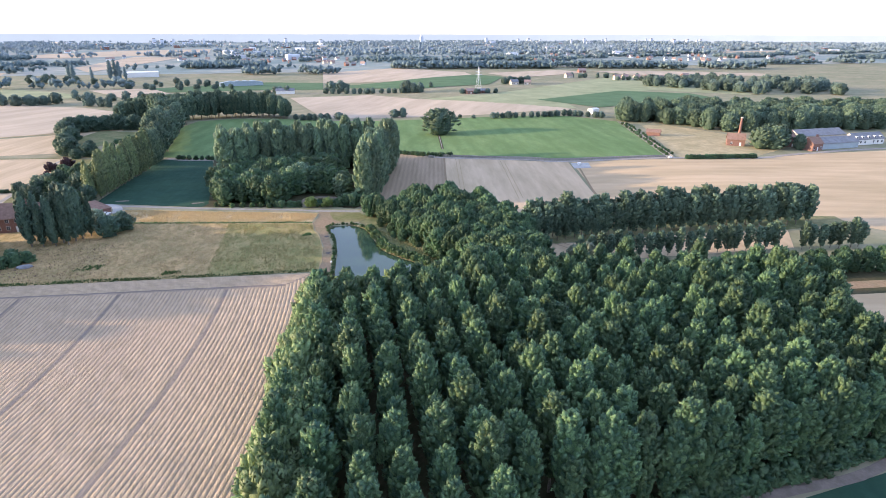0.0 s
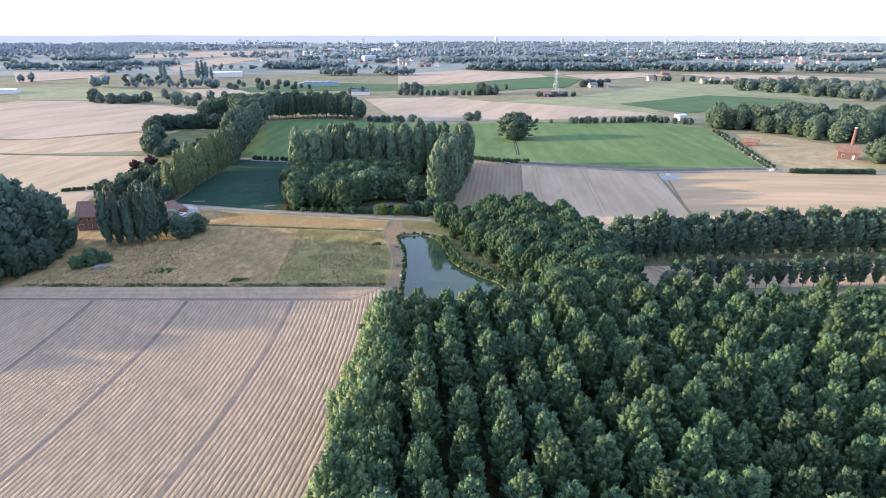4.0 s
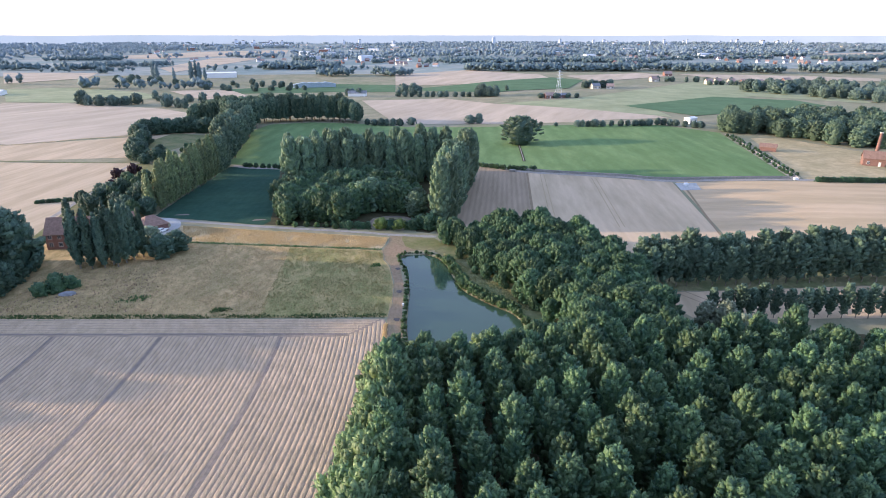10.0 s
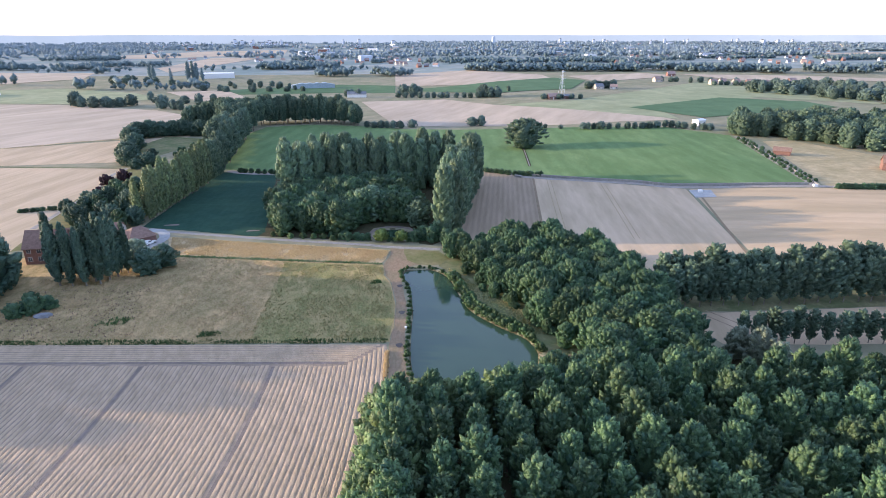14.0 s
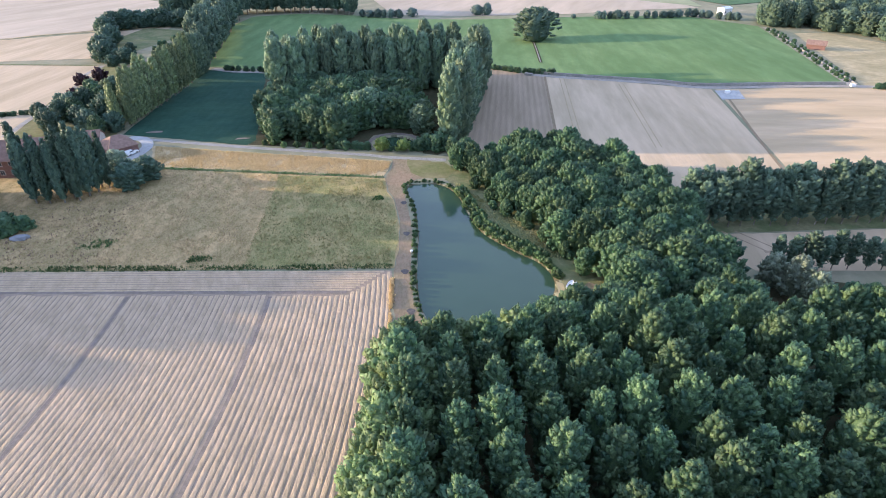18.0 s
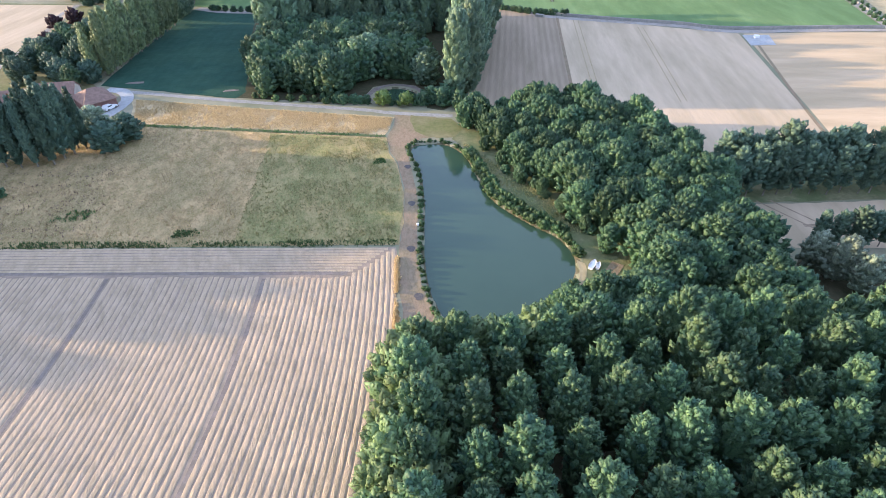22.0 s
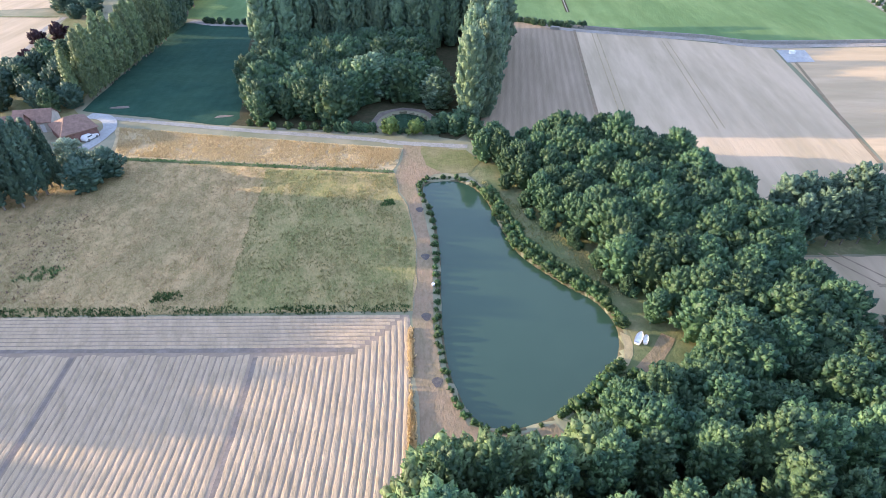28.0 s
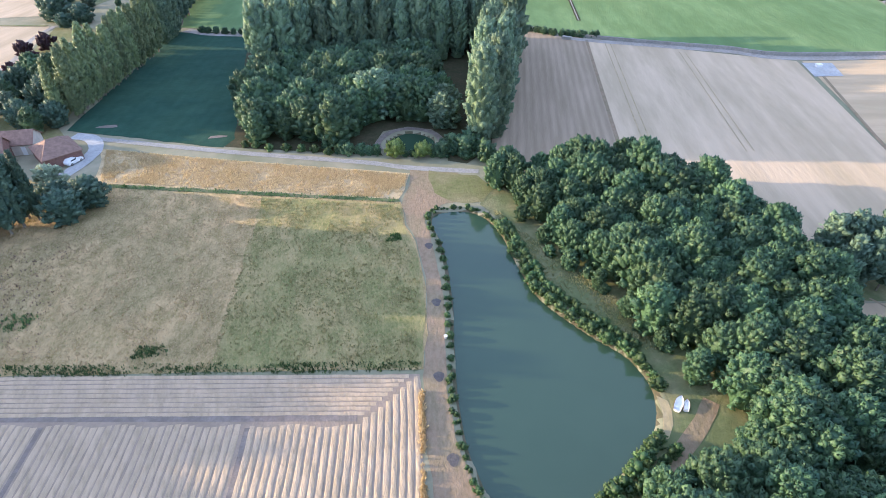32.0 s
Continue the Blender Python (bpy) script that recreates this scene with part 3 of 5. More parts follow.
sheet("garden_lawn", [(-126, 311), (-107, 366), (-107, 387), (-134, 401), (-141, 361)], M_BANK, 0.07, "green garden lawn", "lawn")
sheet("garden_lawn", [(-118, 222), (-121, 243), (-117, 262), (-122, 300), (-84, 292), (-84, 205), (-80, 199), (-113, 182)], M_LAWN, 0.05, "dry garden lawn round the farmhouse", "lawn")
ribbon("lane", [(-118, 205.0), (-118.7, 230.6), (-120.1, 262.2), (-124.2, 284.6), (-122.9, 302.0)], 2.0, M_GRAVEL, 0.11, "pale curving lane")
ribbon("gravel_drive", [(-78.0, 199.0), (-73.0, 197.0), (-69.8, 191.0), (-70.3, 184.0), (-72.5, 178.0)], 3.4, M_DRIVE, 0.11, "pale curving gravel drive")

# ---- trees ----
def quick_mesh(name, verts, quads, tris=None):
    """A mesh from arrays of vertices, four-cornered and three-cornered faces."""
    me = bpy.data.meshes.new(name)
    nq, nt = len(quads), 0 if tris is None else len(tris)
    loops = np.concatenate([quads.ravel(), tris.ravel()] if nt else [quads.ravel()]).astype(np.int32)
    starts = np.concatenate([np.arange(nq) * 4, nq * 4 + np.arange(nt) * 3]).astype(np.int32)
    me.vertices.add(len(verts))
    me.vertices.foreach_set("co", np.asarray(verts, np.float32).ravel())
    me.loops.add(len(loops))
    me.loops.foreach_set("vertex_index", loops)
    me.polygons.add(nq + nt)
    me.polygons.foreach_set("loop_start", starts)
    me.update(calc_edges=True)
    return me


def leaf_cloud(rng, centres, radii, per, size, lift=0.25, out=0.5):
    """Folded leaf sprays over the outside of lobes; returns vertices and faces."""
    n = len(centres)
    c = np.repeat(centres, per, 0)
    r = np.repeat(radii, per)
    d = rng.normal(size=(n * per, 3))
    d /= np.linalg.norm(d, axis=1)[:, None]
    away = c * (1, 1, 0)
    away /= np.linalg.norm(away, axis=1)[:, None] + 0.3
    d += away * out + (0, 0, lift)
    d /= np.linalg.norm(d, axis=1)[:, None]
    p = c + d * (r * rng.uniform(0.72, 1.12, n * per))[:, None]
    nrm = d + (0, 0, 0.15) + rng.normal(size=d.shape) * 0.36
    nrm /= np.linalg.norm(nrm, axis=1)[:, None]
    t = np.cross(nrm, rng.normal(size=d.shape))
    t /= np.linalg.norm(t, axis=1)[:, None]
    b = np.cross(nrm, t)
    s = (size * rng.uniform(0.6, 1.3, n * per))[:, None]
    v = np.stack([p - t * s * 0.6 - nrm * s * 0.15, p - b * s * 0.36, p + t * s * 0.6 - nrm * s * 0.15, p + b * s * 0.36], 1).reshape(-1, 3)
    f = np.arange(len(v)).reshape(-1, 4)
    return v, f


def lumps(rng, centres, radii, squash=1.0):
    """Small uneven eight-sided cores that keep a crown from being seen through."""
    o = np.array([(1, 0, 0), (0, 1, 0), (-1, 0, 0), (0, -1, 0), (0, 0, 1), (0, 0, -1)], float)
    tri = np.array([(0, 1, 4), (1, 2, 4), (2, 3, 4), (3, 0, 4), (1, 0, 5), (2, 1, 5), (3, 2, 5), (0, 3, 5)])
    v = centres[:, None] + o[None] * (radii[:, None] * rng.uniform(0.75, 1.1, (len(centres), 6)))[..., None] * (1, 1, squash)
    f = (tri[None] + 6 * np.arange(len(centres))[:, None, None]).reshape(-1, 3)
    return v.reshape(-1, 3), f


def tube(bm, pts, radii, sides=6):
    rings = []
    for i, p in enumerate(pts):
        p = Vector(p)
        d = (Vector(pts[min(i + 1, len(pts) - 1)]) - Vector(pts[max(i - 1, 0)])).normalized()
        a = d.orthogonal().normalized()
        b = d.cross(a)
        rings.append([bm.verts.new(p + (a * math.cos(k * 2 * math.pi / sides) + b * math.sin(k * 2 * math.pi / sides)) * radii[i]) for k in range(sides)])
    for r0, r1 in zip(rings, rings[1:]):
        for k in range(sides):
            bm.faces.new((r0[k], r0[(k + 1) % sides], r1[(k + 1) % sides], r1[k]))
    bm.faces.new(rings[0][::-1])
    bm.faces.new(rings[-1])
    return bm


PROFILES = {
    "poplar": lambda u: 0.46 + 1.04 * u if u < 0.52 else max(0.0, 1 - ((u - 0.52) / 0.5) ** 2) ** 0.62,
    "broad": lambda u: max(0.0, 1 - (2 * u - 0.85) ** 2 * 0.78) ** 0.5,
    "column": lambda u: min(1, 0.7 + 1.0 * u) * max(0.0, 1 - u ** 4.5) ** 0.5,
    "flame": lambda u: min(1, 0.4 + 2.2 * u) * max(0.0, 1 - u ** 2.0) ** 0.62,
    "bush": lambda u: max(0.0, 1 - u * u * 0.85) ** 0.5,
}


def unit(a):
    return a / (np.linalg.norm(a, axis=-1, keepdims=True) + 1e-9)


def tufts_of_leaves(rng, centres, axes, radii, long=1.55):
    """Pointed ragged branch tips, one island each: two uneven rings of five and a point."""
    n = len(centres)
    t = unit(np.cross(axes, rng.normal(size=axes.shape)))
    b = np.cross(axes, t)
    ang = np.arange(5) * math.pi * 0.4
    rings = []
    for z, r, turn in ((-0.5, 0.92, 0.0), (0.3, 0.86, 0.6)):
        a = ang[None] + turn + rng.uniform(-0.3, 0.3, (n, 5))
        rr = r * rng.uniform(0.62, 1.3, (n, 5)) * radii[:, None]
        zz = (z + rng.uniform(-0.22, 0.22, (n, 5))) * long * radii[:, None]
        rings.append(centres[:, None] + t[:, None] * (np.cos(a) * rr)[..., None] + b[:, None] * (np.sin(a) * rr)[..., None] + axes[:, None] * zz[..., None])
    tip = (centres + axes * (radii * long * rng.uniform(0.85, 1.2, n))[:, None])[:, None]
    v = np.concatenate(rings + [tip], 1)
    k = np.arange(5)
    q = np.stack([k, (k + 1) % 5, 5 + (k + 1) % 5, 5 + k], 1)
    f = np.stack([5 + k, 5 + (k + 1) % 5, np.full(5, 10)], 1)
    off = 11 * np.arange(n)[:, None, None]
    return v.reshape(-1, 3), (q[None] + off).reshape(-1, 4), (f[None] + off).reshape(-1, 3)


def loose_leaves(rng, centres, axes, radii, per, size):
    """Leaf sprays that stick out of the tips."""
    c, a, r = np.repeat(centres, per, 0), np.repeat(axes, per, 0), np.repeat(radii, per)
    d = unit(unit(rng.normal(size=c.shape)) + a * 0.55)
    p = c + d * (r * rng.uniform(0.75, 1.05, len(c)))[:, None]
    side = unit(np.cross(d, rng.normal(size=c.shape)))
    s = (size * rng.uniform(0.6, 1.3, len(c)))[:, None]
    v = np.stack([p - d * s * 0.3, p + side * s * 0.32 + d * s * 0.2, p + d * s * 0.95, p - side * s * 0.32 + d * s * 0.2], 1).reshape(-1, 3)
    return v, np.arange(len(v)).reshape(-1, 4)


def crown_core(rng, height, base, radius, profile, part_of):
    """The closed dark inside of a crown, an uneven turned form."""
    us = np.linspace(0.0, 0.97, 7)
    v, q = [], []
    for i, u in enumerate(us):
        for k in range(7):
            a = k * 2 * math.pi / 7 + 0.3 * i
            r = radius * PROFILES[profile](u) * part_of * rng.uniform(0.82, 1.1)
            v.append((r * math.cos(a), r * math.sin(a), base + 0.2 + u * (height - base) * 0.95))
    for i in range(6):
        for k in range(7):
            q.append((i * 7 + k, i * 7 + (k + 1) % 7, i * 7 + 7 + (k + 1) % 7, i * 7 + 7 + k))
    f = [(42, 42 + k, 43 + k) for k in range(1, 6)]
    return np.array(v), np.array(q), np.array(f)


def tree_kind(name, seed, material, label, category, height, base, radius, profile, lobes, lobe, per, size, group, limbs=6, trunk=0.22, core=0.7, low=0.85, up=0.7, long=1.55):
    """One tree: an Empty at its foot with a trunk (with limbs) and a crown of pointed leafy branch tips."""
    rng = np.random.default_rng(seed)
    prof_of = PROFILES[profile]
    u = (np.arange(lobes) + rng.uniform(0, 1, lobes)) / lobes
    u = np.clip(u ** low, 0.01, 0.97)
    ang = np.arange(lobes) * 2.39996 + rng.uniform(-0.35, 0.35, lobes)
    prof = np.array([prof_of(q) for q in u])
    slope = np.array([prof_of(max(q - 0.04, 0)) - prof_of(min(q + 0.04, 1)) for q in u]) / 0.08 * radius / (height - base)
    sector = 1 + 0.13 * np.sin(2 * ang + rng.uniform(0, 6)) + 0.08 * np.sin(3 * ang + 9 * u + rng.uniform(0, 6))
    radii = lobe * rng.uniform(0.7, 1.35, lobes) * (0.72 + 0.28 * prof)
    reach = np.maximum(radius * prof * sector * rng.uniform(0.76, 1.04, lobes) - radii * 0.45, 0.04)
    cz = base + lobe * 0.5 + u * (height - base - lobe * 1.2)
    centres = np.stack([reach * np.cos(ang), reach * np.sin(ang), cz], 1)
    face = unit(np.stack([np.cos(ang), np.sin(ang), slope], 1))
    axes = unit(face + (0, 0, up) + rng.normal(size=face.shape) * 0.22)
    v0, q0, f0 = tufts_of_leaves(rng, centres, axes, radii, long)
    v1, q1 = loose_leaves(rng, centres, axes, radii, per, size)
    v2, q2, f2 = crown_core(rng, height, base, radius, profile, core)
    root = new(name)
    root.empty_display_size = 0.5
    tagged(root, label, category, group)
    n0, n1 = len(v0), len(v0) + len(v1)
    me = quick_mesh("crown", np.vstack([v0, v1, v2]), np.vstack([q0, q1 + n0, q2 + n1]), np.vstack([f0, f2 + n1]))
    me.materials.append(material)
    me.materials.append(SOLID[material.name])
    me.polygons.foreach_set("material_index", np.concatenate([np.zeros(len(q0) + len(q1)), np.ones(len(q2)), np.zeros(len(f0)), np.ones(len(f2))]).astype(np.int32))
    crown = new("crown", me)
    crown.parent = root
    if trunk:
        bm = bmesh.new()
        top = base + (height - base) * 0.72
        lean = rng.uniform(-0.3, 0.3, 2)
        pts = [(0, 0, -0.3), (0, 0, 0.3), (lean[0] * 0.3, lean[1] * 0.3, top * 0.35), (lean[0], lean[1], top * 0.7), (lean[0] * 1.2, lean[1] * 1.2, top)]
        tube(bm, pts, [trunk * 1.35, trunk, trunk * 0.8, trunk * 0.5, 0.04], 7)
        for k in rng.permutation(lobes)[:limbs]:
            x, y, z = centres[k]
            zb = max(0.5, z - 0.9 * math.hypot(x, y) - 0.6)
            s = min(zb / top, 1)
            tube(bm, [(lean[0] * s, lean[1] * s, zb), (x * 0.55, y * 0.55, zb + (z - zb) * 0.45), (x, y, z)], [trunk * 0.35, trunk * 0.22, 0.02], 4)
        part("trunk", bm, M_BARK, root)
    return root


KINDS = {}


def kinds(key, count, **spec):
    KINDS[key] = [[tree_kind(seed=hash_of(key) + k, **spec), False] for k in range(count)]


def hash_of(text):
    return sum((i + 1) * ord(c) for i, c in enumerate(text)) % 9000


PLACER = random.Random(5)


def plant(key, x, y, scale=1.0, spread=None, sink=0.05, label="", group=""):
    """Put one tree of that kind on the land, turned and sized at random."""
    entry = PLACER.choice(KINDS[key])
    s = scale * PLACER.uniform(0.9, 1.1)
    w = s * (spread or 1) * (PLACER.uniform(0.85, 1.5) if key in ("fartree", "woodtree") else PLACER.uniform(0.92, 1.08))
    m = Matrix.LocRotScale((x, y, gz(x, y) - sink), Euler((radians(PLACER.uniform(-2, 2)), radians(PLACER.uniform(-2, 2)), PLACER.uniform(0, 6.28))), (w, w, s))
    if entry[1]:
        ob = copy_thing(entry[0], m)
        ob.matrix_basis = m
    else:
        entry[1] = True
        ob = entry[0]
        entry[2:] = []
        KEEP.append((ob, m))
    return tagged(ob, label, "", group)


KEEP = []        # the first tree of each shape takes its place when all copies are made


def row(key, points, step, scale=1.0, jitter=0.4, spread=None, label="", group=""):
    for (x0, y0), (x1, y1) in zip(points, points[1:]):
        n = max(1, round(math.hypot(x1 - x0, y1 - y0) / step))
        for k in range(n):
            u = (k + 0.5) / n
            plant(key, x0 + (x1 - x0) * u + PLACER.uniform(-jitter, jitter), y0 + (y1 - y0) * u + PLACER.uniform(-jitter, jitter), scale * PLACER.uniform(0.93, 1.07), spread, label=label, group=group)


def fill(key, poly, step, scale=1.0, jitter=0.3, skip=0.0, spread=None, label="", group=""):
    xs, ys = [p[0] for p in poly], [p[1] for p in poly]
    y, odd = min(ys), 0
    while y < max(ys):
        x = min(xs) + (step / 2 if odd else 0)
        while x < max(xs):
            px, py = x + PLACER.uniform(-jitter, jitter) * step, y + PLACER.uniform(-jitter, jitter) * step
            if inside(px, py, poly) and PLACER.random() >= skip:
                plant(key, px, py, scale * PLACER.uniform(0.85, 1.15), spread, label=label, group=group)
            x += step
        y += step * 0.87
        odd = 1 - odd


kinds("plantation", 6, name="poplar_tree", material=M_POP, label="young plantation poplar with billowing green crown", category="tree",
      height=17.0, base=3.0, radius=2.3, profile="poplar", lobes=116, lobe=0.53, per=3, size=0.55, group="poplars of the plantation", low=0.75, up=1.5, long=1.9)
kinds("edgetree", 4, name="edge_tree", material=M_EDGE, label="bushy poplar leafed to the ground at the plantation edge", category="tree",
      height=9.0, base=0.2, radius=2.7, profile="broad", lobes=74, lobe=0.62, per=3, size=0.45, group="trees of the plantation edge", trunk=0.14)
kinds("broad", 7, name="broadleaf_tree", material=M_BROAD, label="round-crowned leafy green tree by the pond", category="tree",
      height=12.0, base=0.3, radius=4.2, profile="broad", lobes=116, lobe=0.7, per=3, size=0.55, group="trees of the pond wood", trunk=0.2, low=0.62, up=0.8)
kinds("grove", 4, name="broadleaf_tree", material=M_GROVE, label="dense green tree of the grove", category="tree",
      height=13.0, base=0.1, radius=4.3, profile="broad", lobes=88, lobe=0.85, per=3, size=0.6, group="trees of the grove", trunk=0.2, low=0.68, up=0.8)
kinds("tall", 5, name="tall_poplar", material=M_TALL, label="tall grey-green poplar at the edge of the grove", category="tree",
      height=24.0, base=0.4, radius=4.3, profile="column", lobes=128, lobe=0.95, per=3, size=0.7, group="tall poplars of the grove", trunk=0.32, up=1.2)
kinds("lombardy", 4, name="lombardy_poplar", material=M_LOMB, label="narrow upright yellowish Lombardy poplar", category="tree",
      height=17.5, base=0.8, radius=2.5, profile="flame", lobes=84, lobe=0.66, per=3, size=0.5, group="Lombardy poplars", trunk=0.22, up=1.6)
kinds("dark_column", 3, name="lombardy_poplar", material=M_DARKLEAF, label="narrow dark green poplar beside the house", category="tree",
      height=18.0, base=1.2, radius=2.1, profile="flame", lobes=90, lobe=0.58, per=3, size=0.45, group="dark poplars by the house", trunk=0.25, up=1.8)
kinds("rowtree", 5, name="row_poplar", material=M_ROW, label="slim young poplar in a shelter row", category="tree",
      height=12.0, base=1.6, radius=1.95, profile="poplar", lobes=54, lobe=0.62, per=3, size=0.5, group="shelter row poplars", trunk=0.14, limbs=0, core=0.55, up=1.0)
kinds("silver", 3, name="silver_willow", material=M_SILVER, label="pale silver-leaved bushy willow tree", category="tree",
      height=9.0, base=0.8, radius=2.7, profile="broad", lobes=76, lobe=0.6, per=3, size=0.42, group="silver willows", trunk=0.16)
kinds("greywillow", 2, name="grey_willow", material=M_TALL, label="rounded grey-green willow in the grove", category="tree",
      height=9.0, base=0.3, radius=2.7, profile="broad", lobes=76, lobe=0.6, per=3, size=0.42, group="grey willows", trunk=0.16)
kinds("darktree", 4, name="dark_tree", material=M_DARKLEAF, label="large dark green garden tree", category="tree",
      height=12.0, base=0.1, radius=4.6, profile="broad", lobes=76, lobe=0.95, per=3, size=0.7, group="dark garden trees", trunk=0.25)
kinds("shrub", 5, name="shrub", material=M_REED, label="low leafy shrub on the pond bank", category="shrub",
      height=1.5, base=0.0, radius=0.9, profile="bush", lobes=12, lobe=0.3, per=5, size=0.28, group="shrubs of the pond bank", trunk=0.04, limbs=3)
kinds("bush", 4, name="bush", material=M_BROAD, label="rounded leafy green bush", category="bush",
      height=4.0, base=0.1, radius=2.2, profile="bush", lobes=30, lobe=0.58, per=3, size=0.42, group="bushes", trunk=0.1, limbs=3)
kinds("young", 2, name="young_tree", material=M_YOUNG, label="small bright yellow-green tree by the pool", category="tree",
      height=4.2, base=0.5, radius=2.2, profile="broad", lobes=34, lobe=0.55, per=5, size=0.4, group="yellow-green trees", trunk=0.1, limbs=5)
kinds("copper", 2, name="copper_tree", material=M_PURPLE, label="small copper-leaved garden tree", category="tree",
      height=6.0, base=0.6, radius=2.8, profile="broad", lobes=30, lobe=0.8, per=4, size=0.6, group="copper trees", trunk=0.12, limbs=4)
kinds("fartree", 5, name="field_tree", material=M_HEDGE, label="far rounded hedgerow tree", category="tree",
      height=12.0, base=0.3, radius=5.0, profile="broad", lobes=60, lobe=0.95, per=2, size=0.9, group="hedgerow trees", trunk=0.2, limbs=3, core=0.75)
kinds("farcolumn", 3, name="far_poplar", material=M_FARWOOD, label="far narrow upright poplar", category="tree",
      height=22.0, base=0.6, radius=3.0, profile="flame", lobes=30, lobe=1.3, per=2, size=1.4, group="far poplars", trunk=0.25, limbs=3, core=0.85)
kinds("woodtree", 6, name="wood_tree", material=M_MIDWOOD, label="tall leafy tree of the wood behind the brick yard", category="tree",
      height=14.0, base=0.1, radius=5.0, profile="broad", lobes=92, lobe=0.78, per=2, size=0.8, group="trees behind the brick yard", trunk=0.25, limbs=3, core=0.78, low=0.6)
kinds("belt", 4, name="belt_poplar", material=M_MIDWOOD, label="tall poplar of the far belt with bare lower trunk", category="tree",
      height=21.0, base=3.5, radius=4.6, profile="column", lobes=76, lobe=1.05, per=2, size=1.0, group="poplars of the far belt", trunk=0.35, limbs=4, core=0.72, up=1.0)

# the plantation: rows that run with the flax rows
PLANT = [(0.2, 77.4), (-3.8, 54.0), (-8.6, 14.0), (-9.5, 4.0), (40, 12.2), (87, 15.4), (94, 25.0), (99.5, 34.0), (105, 44.0), (106, 54.0), (99, 65.0), (62, 77.0), (40, 77.0), (20, 77.4)]
along, across = Vector((0.06, 0.998)), Vector((0.999, -0.045))
for i in range(-5, 18):
    for j in range(-3, 13):
        q = Vector((12.9, 64.6)) + across * (i * 5.48) - along * (j * 5.5)
        x, y = q.x + PLACER.uniform(-0.35, 0.35), q.y + PLACER.uniform(-0.35, 0.35)
        if inside(x, y, PLANT):
            plant("plantation", x, y, PLACER.uniform(0.95, 1.03))

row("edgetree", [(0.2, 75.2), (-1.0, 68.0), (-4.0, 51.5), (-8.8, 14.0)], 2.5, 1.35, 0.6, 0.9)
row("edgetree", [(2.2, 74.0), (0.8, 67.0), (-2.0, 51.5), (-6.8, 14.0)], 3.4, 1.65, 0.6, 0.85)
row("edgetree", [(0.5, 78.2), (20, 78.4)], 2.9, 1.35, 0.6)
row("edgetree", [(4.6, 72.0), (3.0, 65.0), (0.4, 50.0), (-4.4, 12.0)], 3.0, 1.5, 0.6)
row("bush", [(-1.7, 74.0), (-2.7, 68.0), (-5.8, 51.5), (-10.8, 14.0)], 2.8, 0.7, 0.5, label="leafy undergrowth at the edge of the plantation")

row("bush", [(20, 9.4), (57, 12.6), (90, 14.6), (97.5, 25.0), (103, 34.0), (109, 45)], 2.4, 0.9, 0.6, label="leafy undergrowth at the edge of the plantation")
row("plantation", [(30, 11.5), (57, 13.8), (88, 15.8), (95.5, 25.0), (101, 34.0), (106.5, 44), (108, 54), (101, 66)], 3.6, 0.82, 0.7)

# the wood round the pond: lower towards the water, tallest along its far side
def wood_spots():
    back = [(20, 166), (50, 160), (64, 145), (69, 122), (67, 98), (64, 76)]
    y, odd = 76.0, 0
    while y < 168:
        x = 20.0 + (2.3 if odd else 0)
        while x < 70:
            qx, qy = x + PLACER.uniform(-1.4, 1.4), y + PLACER.uniform(-1.4, 1.4)
            if inside(qx, qy, WOOD):
                d = min(edge_distance(qx, qy, [a, b]) for a, b in zip(back, back[1:]))
                tallest = 1.0 - (0.28 * smooth(54, 24, qx) if qy > 130 else 0.0) - 0.1 * smooth(128, 100, qy)
                yield qx, qy, (tallest - 0.08 * smooth(3, 24, d)) * PLACER.uniform(0.86, 1.1)
            x += 4.6
        y += 4.0
        odd = 1 - odd


WOOD = [(20.5, 164.0), (25, 166), (50, 158.5), (62.5, 144.5), (67.5, 122), (65.5, 98), (62, 76.5), (21, 78.0), (20.5, 82.0), (24.5, 86.0), (30, 88.6), (36.0, 91.6), (39.8, 94.4), (43.0, 99.5), (41.5, 103.0), (39.6, 109.5), (37.2, 117), (34.6, 125), (30.4, 133), (29.0, 141), (26.5, 152)]
for px_, py_, ps_ in wood_spots():
    plant("broad", px_, py_, ps_, 1.02)
for x, y, s in ((27.4, 140.0, 0.3), (29.6, 131.5, 0.35), (33.0, 126.0, 0.4), (35.2, 119.0, 0.35), (37.6, 112.0, 0.35), (39.6, 105.2, 0.5), (25.0, 147.5, 0.35)):
    plant("broad", x, y, s)

row("bush", [(26.5, 143), (29.0, 134), (32.8, 127), (36.0, 118), (38.6, 109.5)], 5.0, 0.5, 0.9)

# shrubs along the pond's edge
shore = grown(POND, 0.9)
skipper = random.Random(11)
total = 0.0
for (x0, y0), (x1, y1) in zip(shore, shore[1:] + shore[:1]):
    total += math.hypot(x1 - x0, y1 - y0)
    while total > 0.75:
        total -= 0.75
        bare = (y0 < 104 and x0 > 31) or (y0 < 91 and 14 < x0 < 20)
        if not bare or skipper.random() < 0.15:
            k = 1.0 if x0 > 20 else 0.52
            plant("shrub", x0 + skipper.uniform(-0.4, 0.4), y0 + skipper.uniform(-0.4, 0.4), k * skipper.uniform(0.55, 1.25), 1.1, sink=0.2)
row("shrub", [(21.6, 147), (22.8, 137), (24.6, 127), (29.8, 118.0), (34.4, 111.8)], 1.0, 1.0, 0.3)
row("shrub", [(32.4, 95.0), (28.0, 92.2), (24.0, 90.0)], 1.0, 0.9, 0.3)

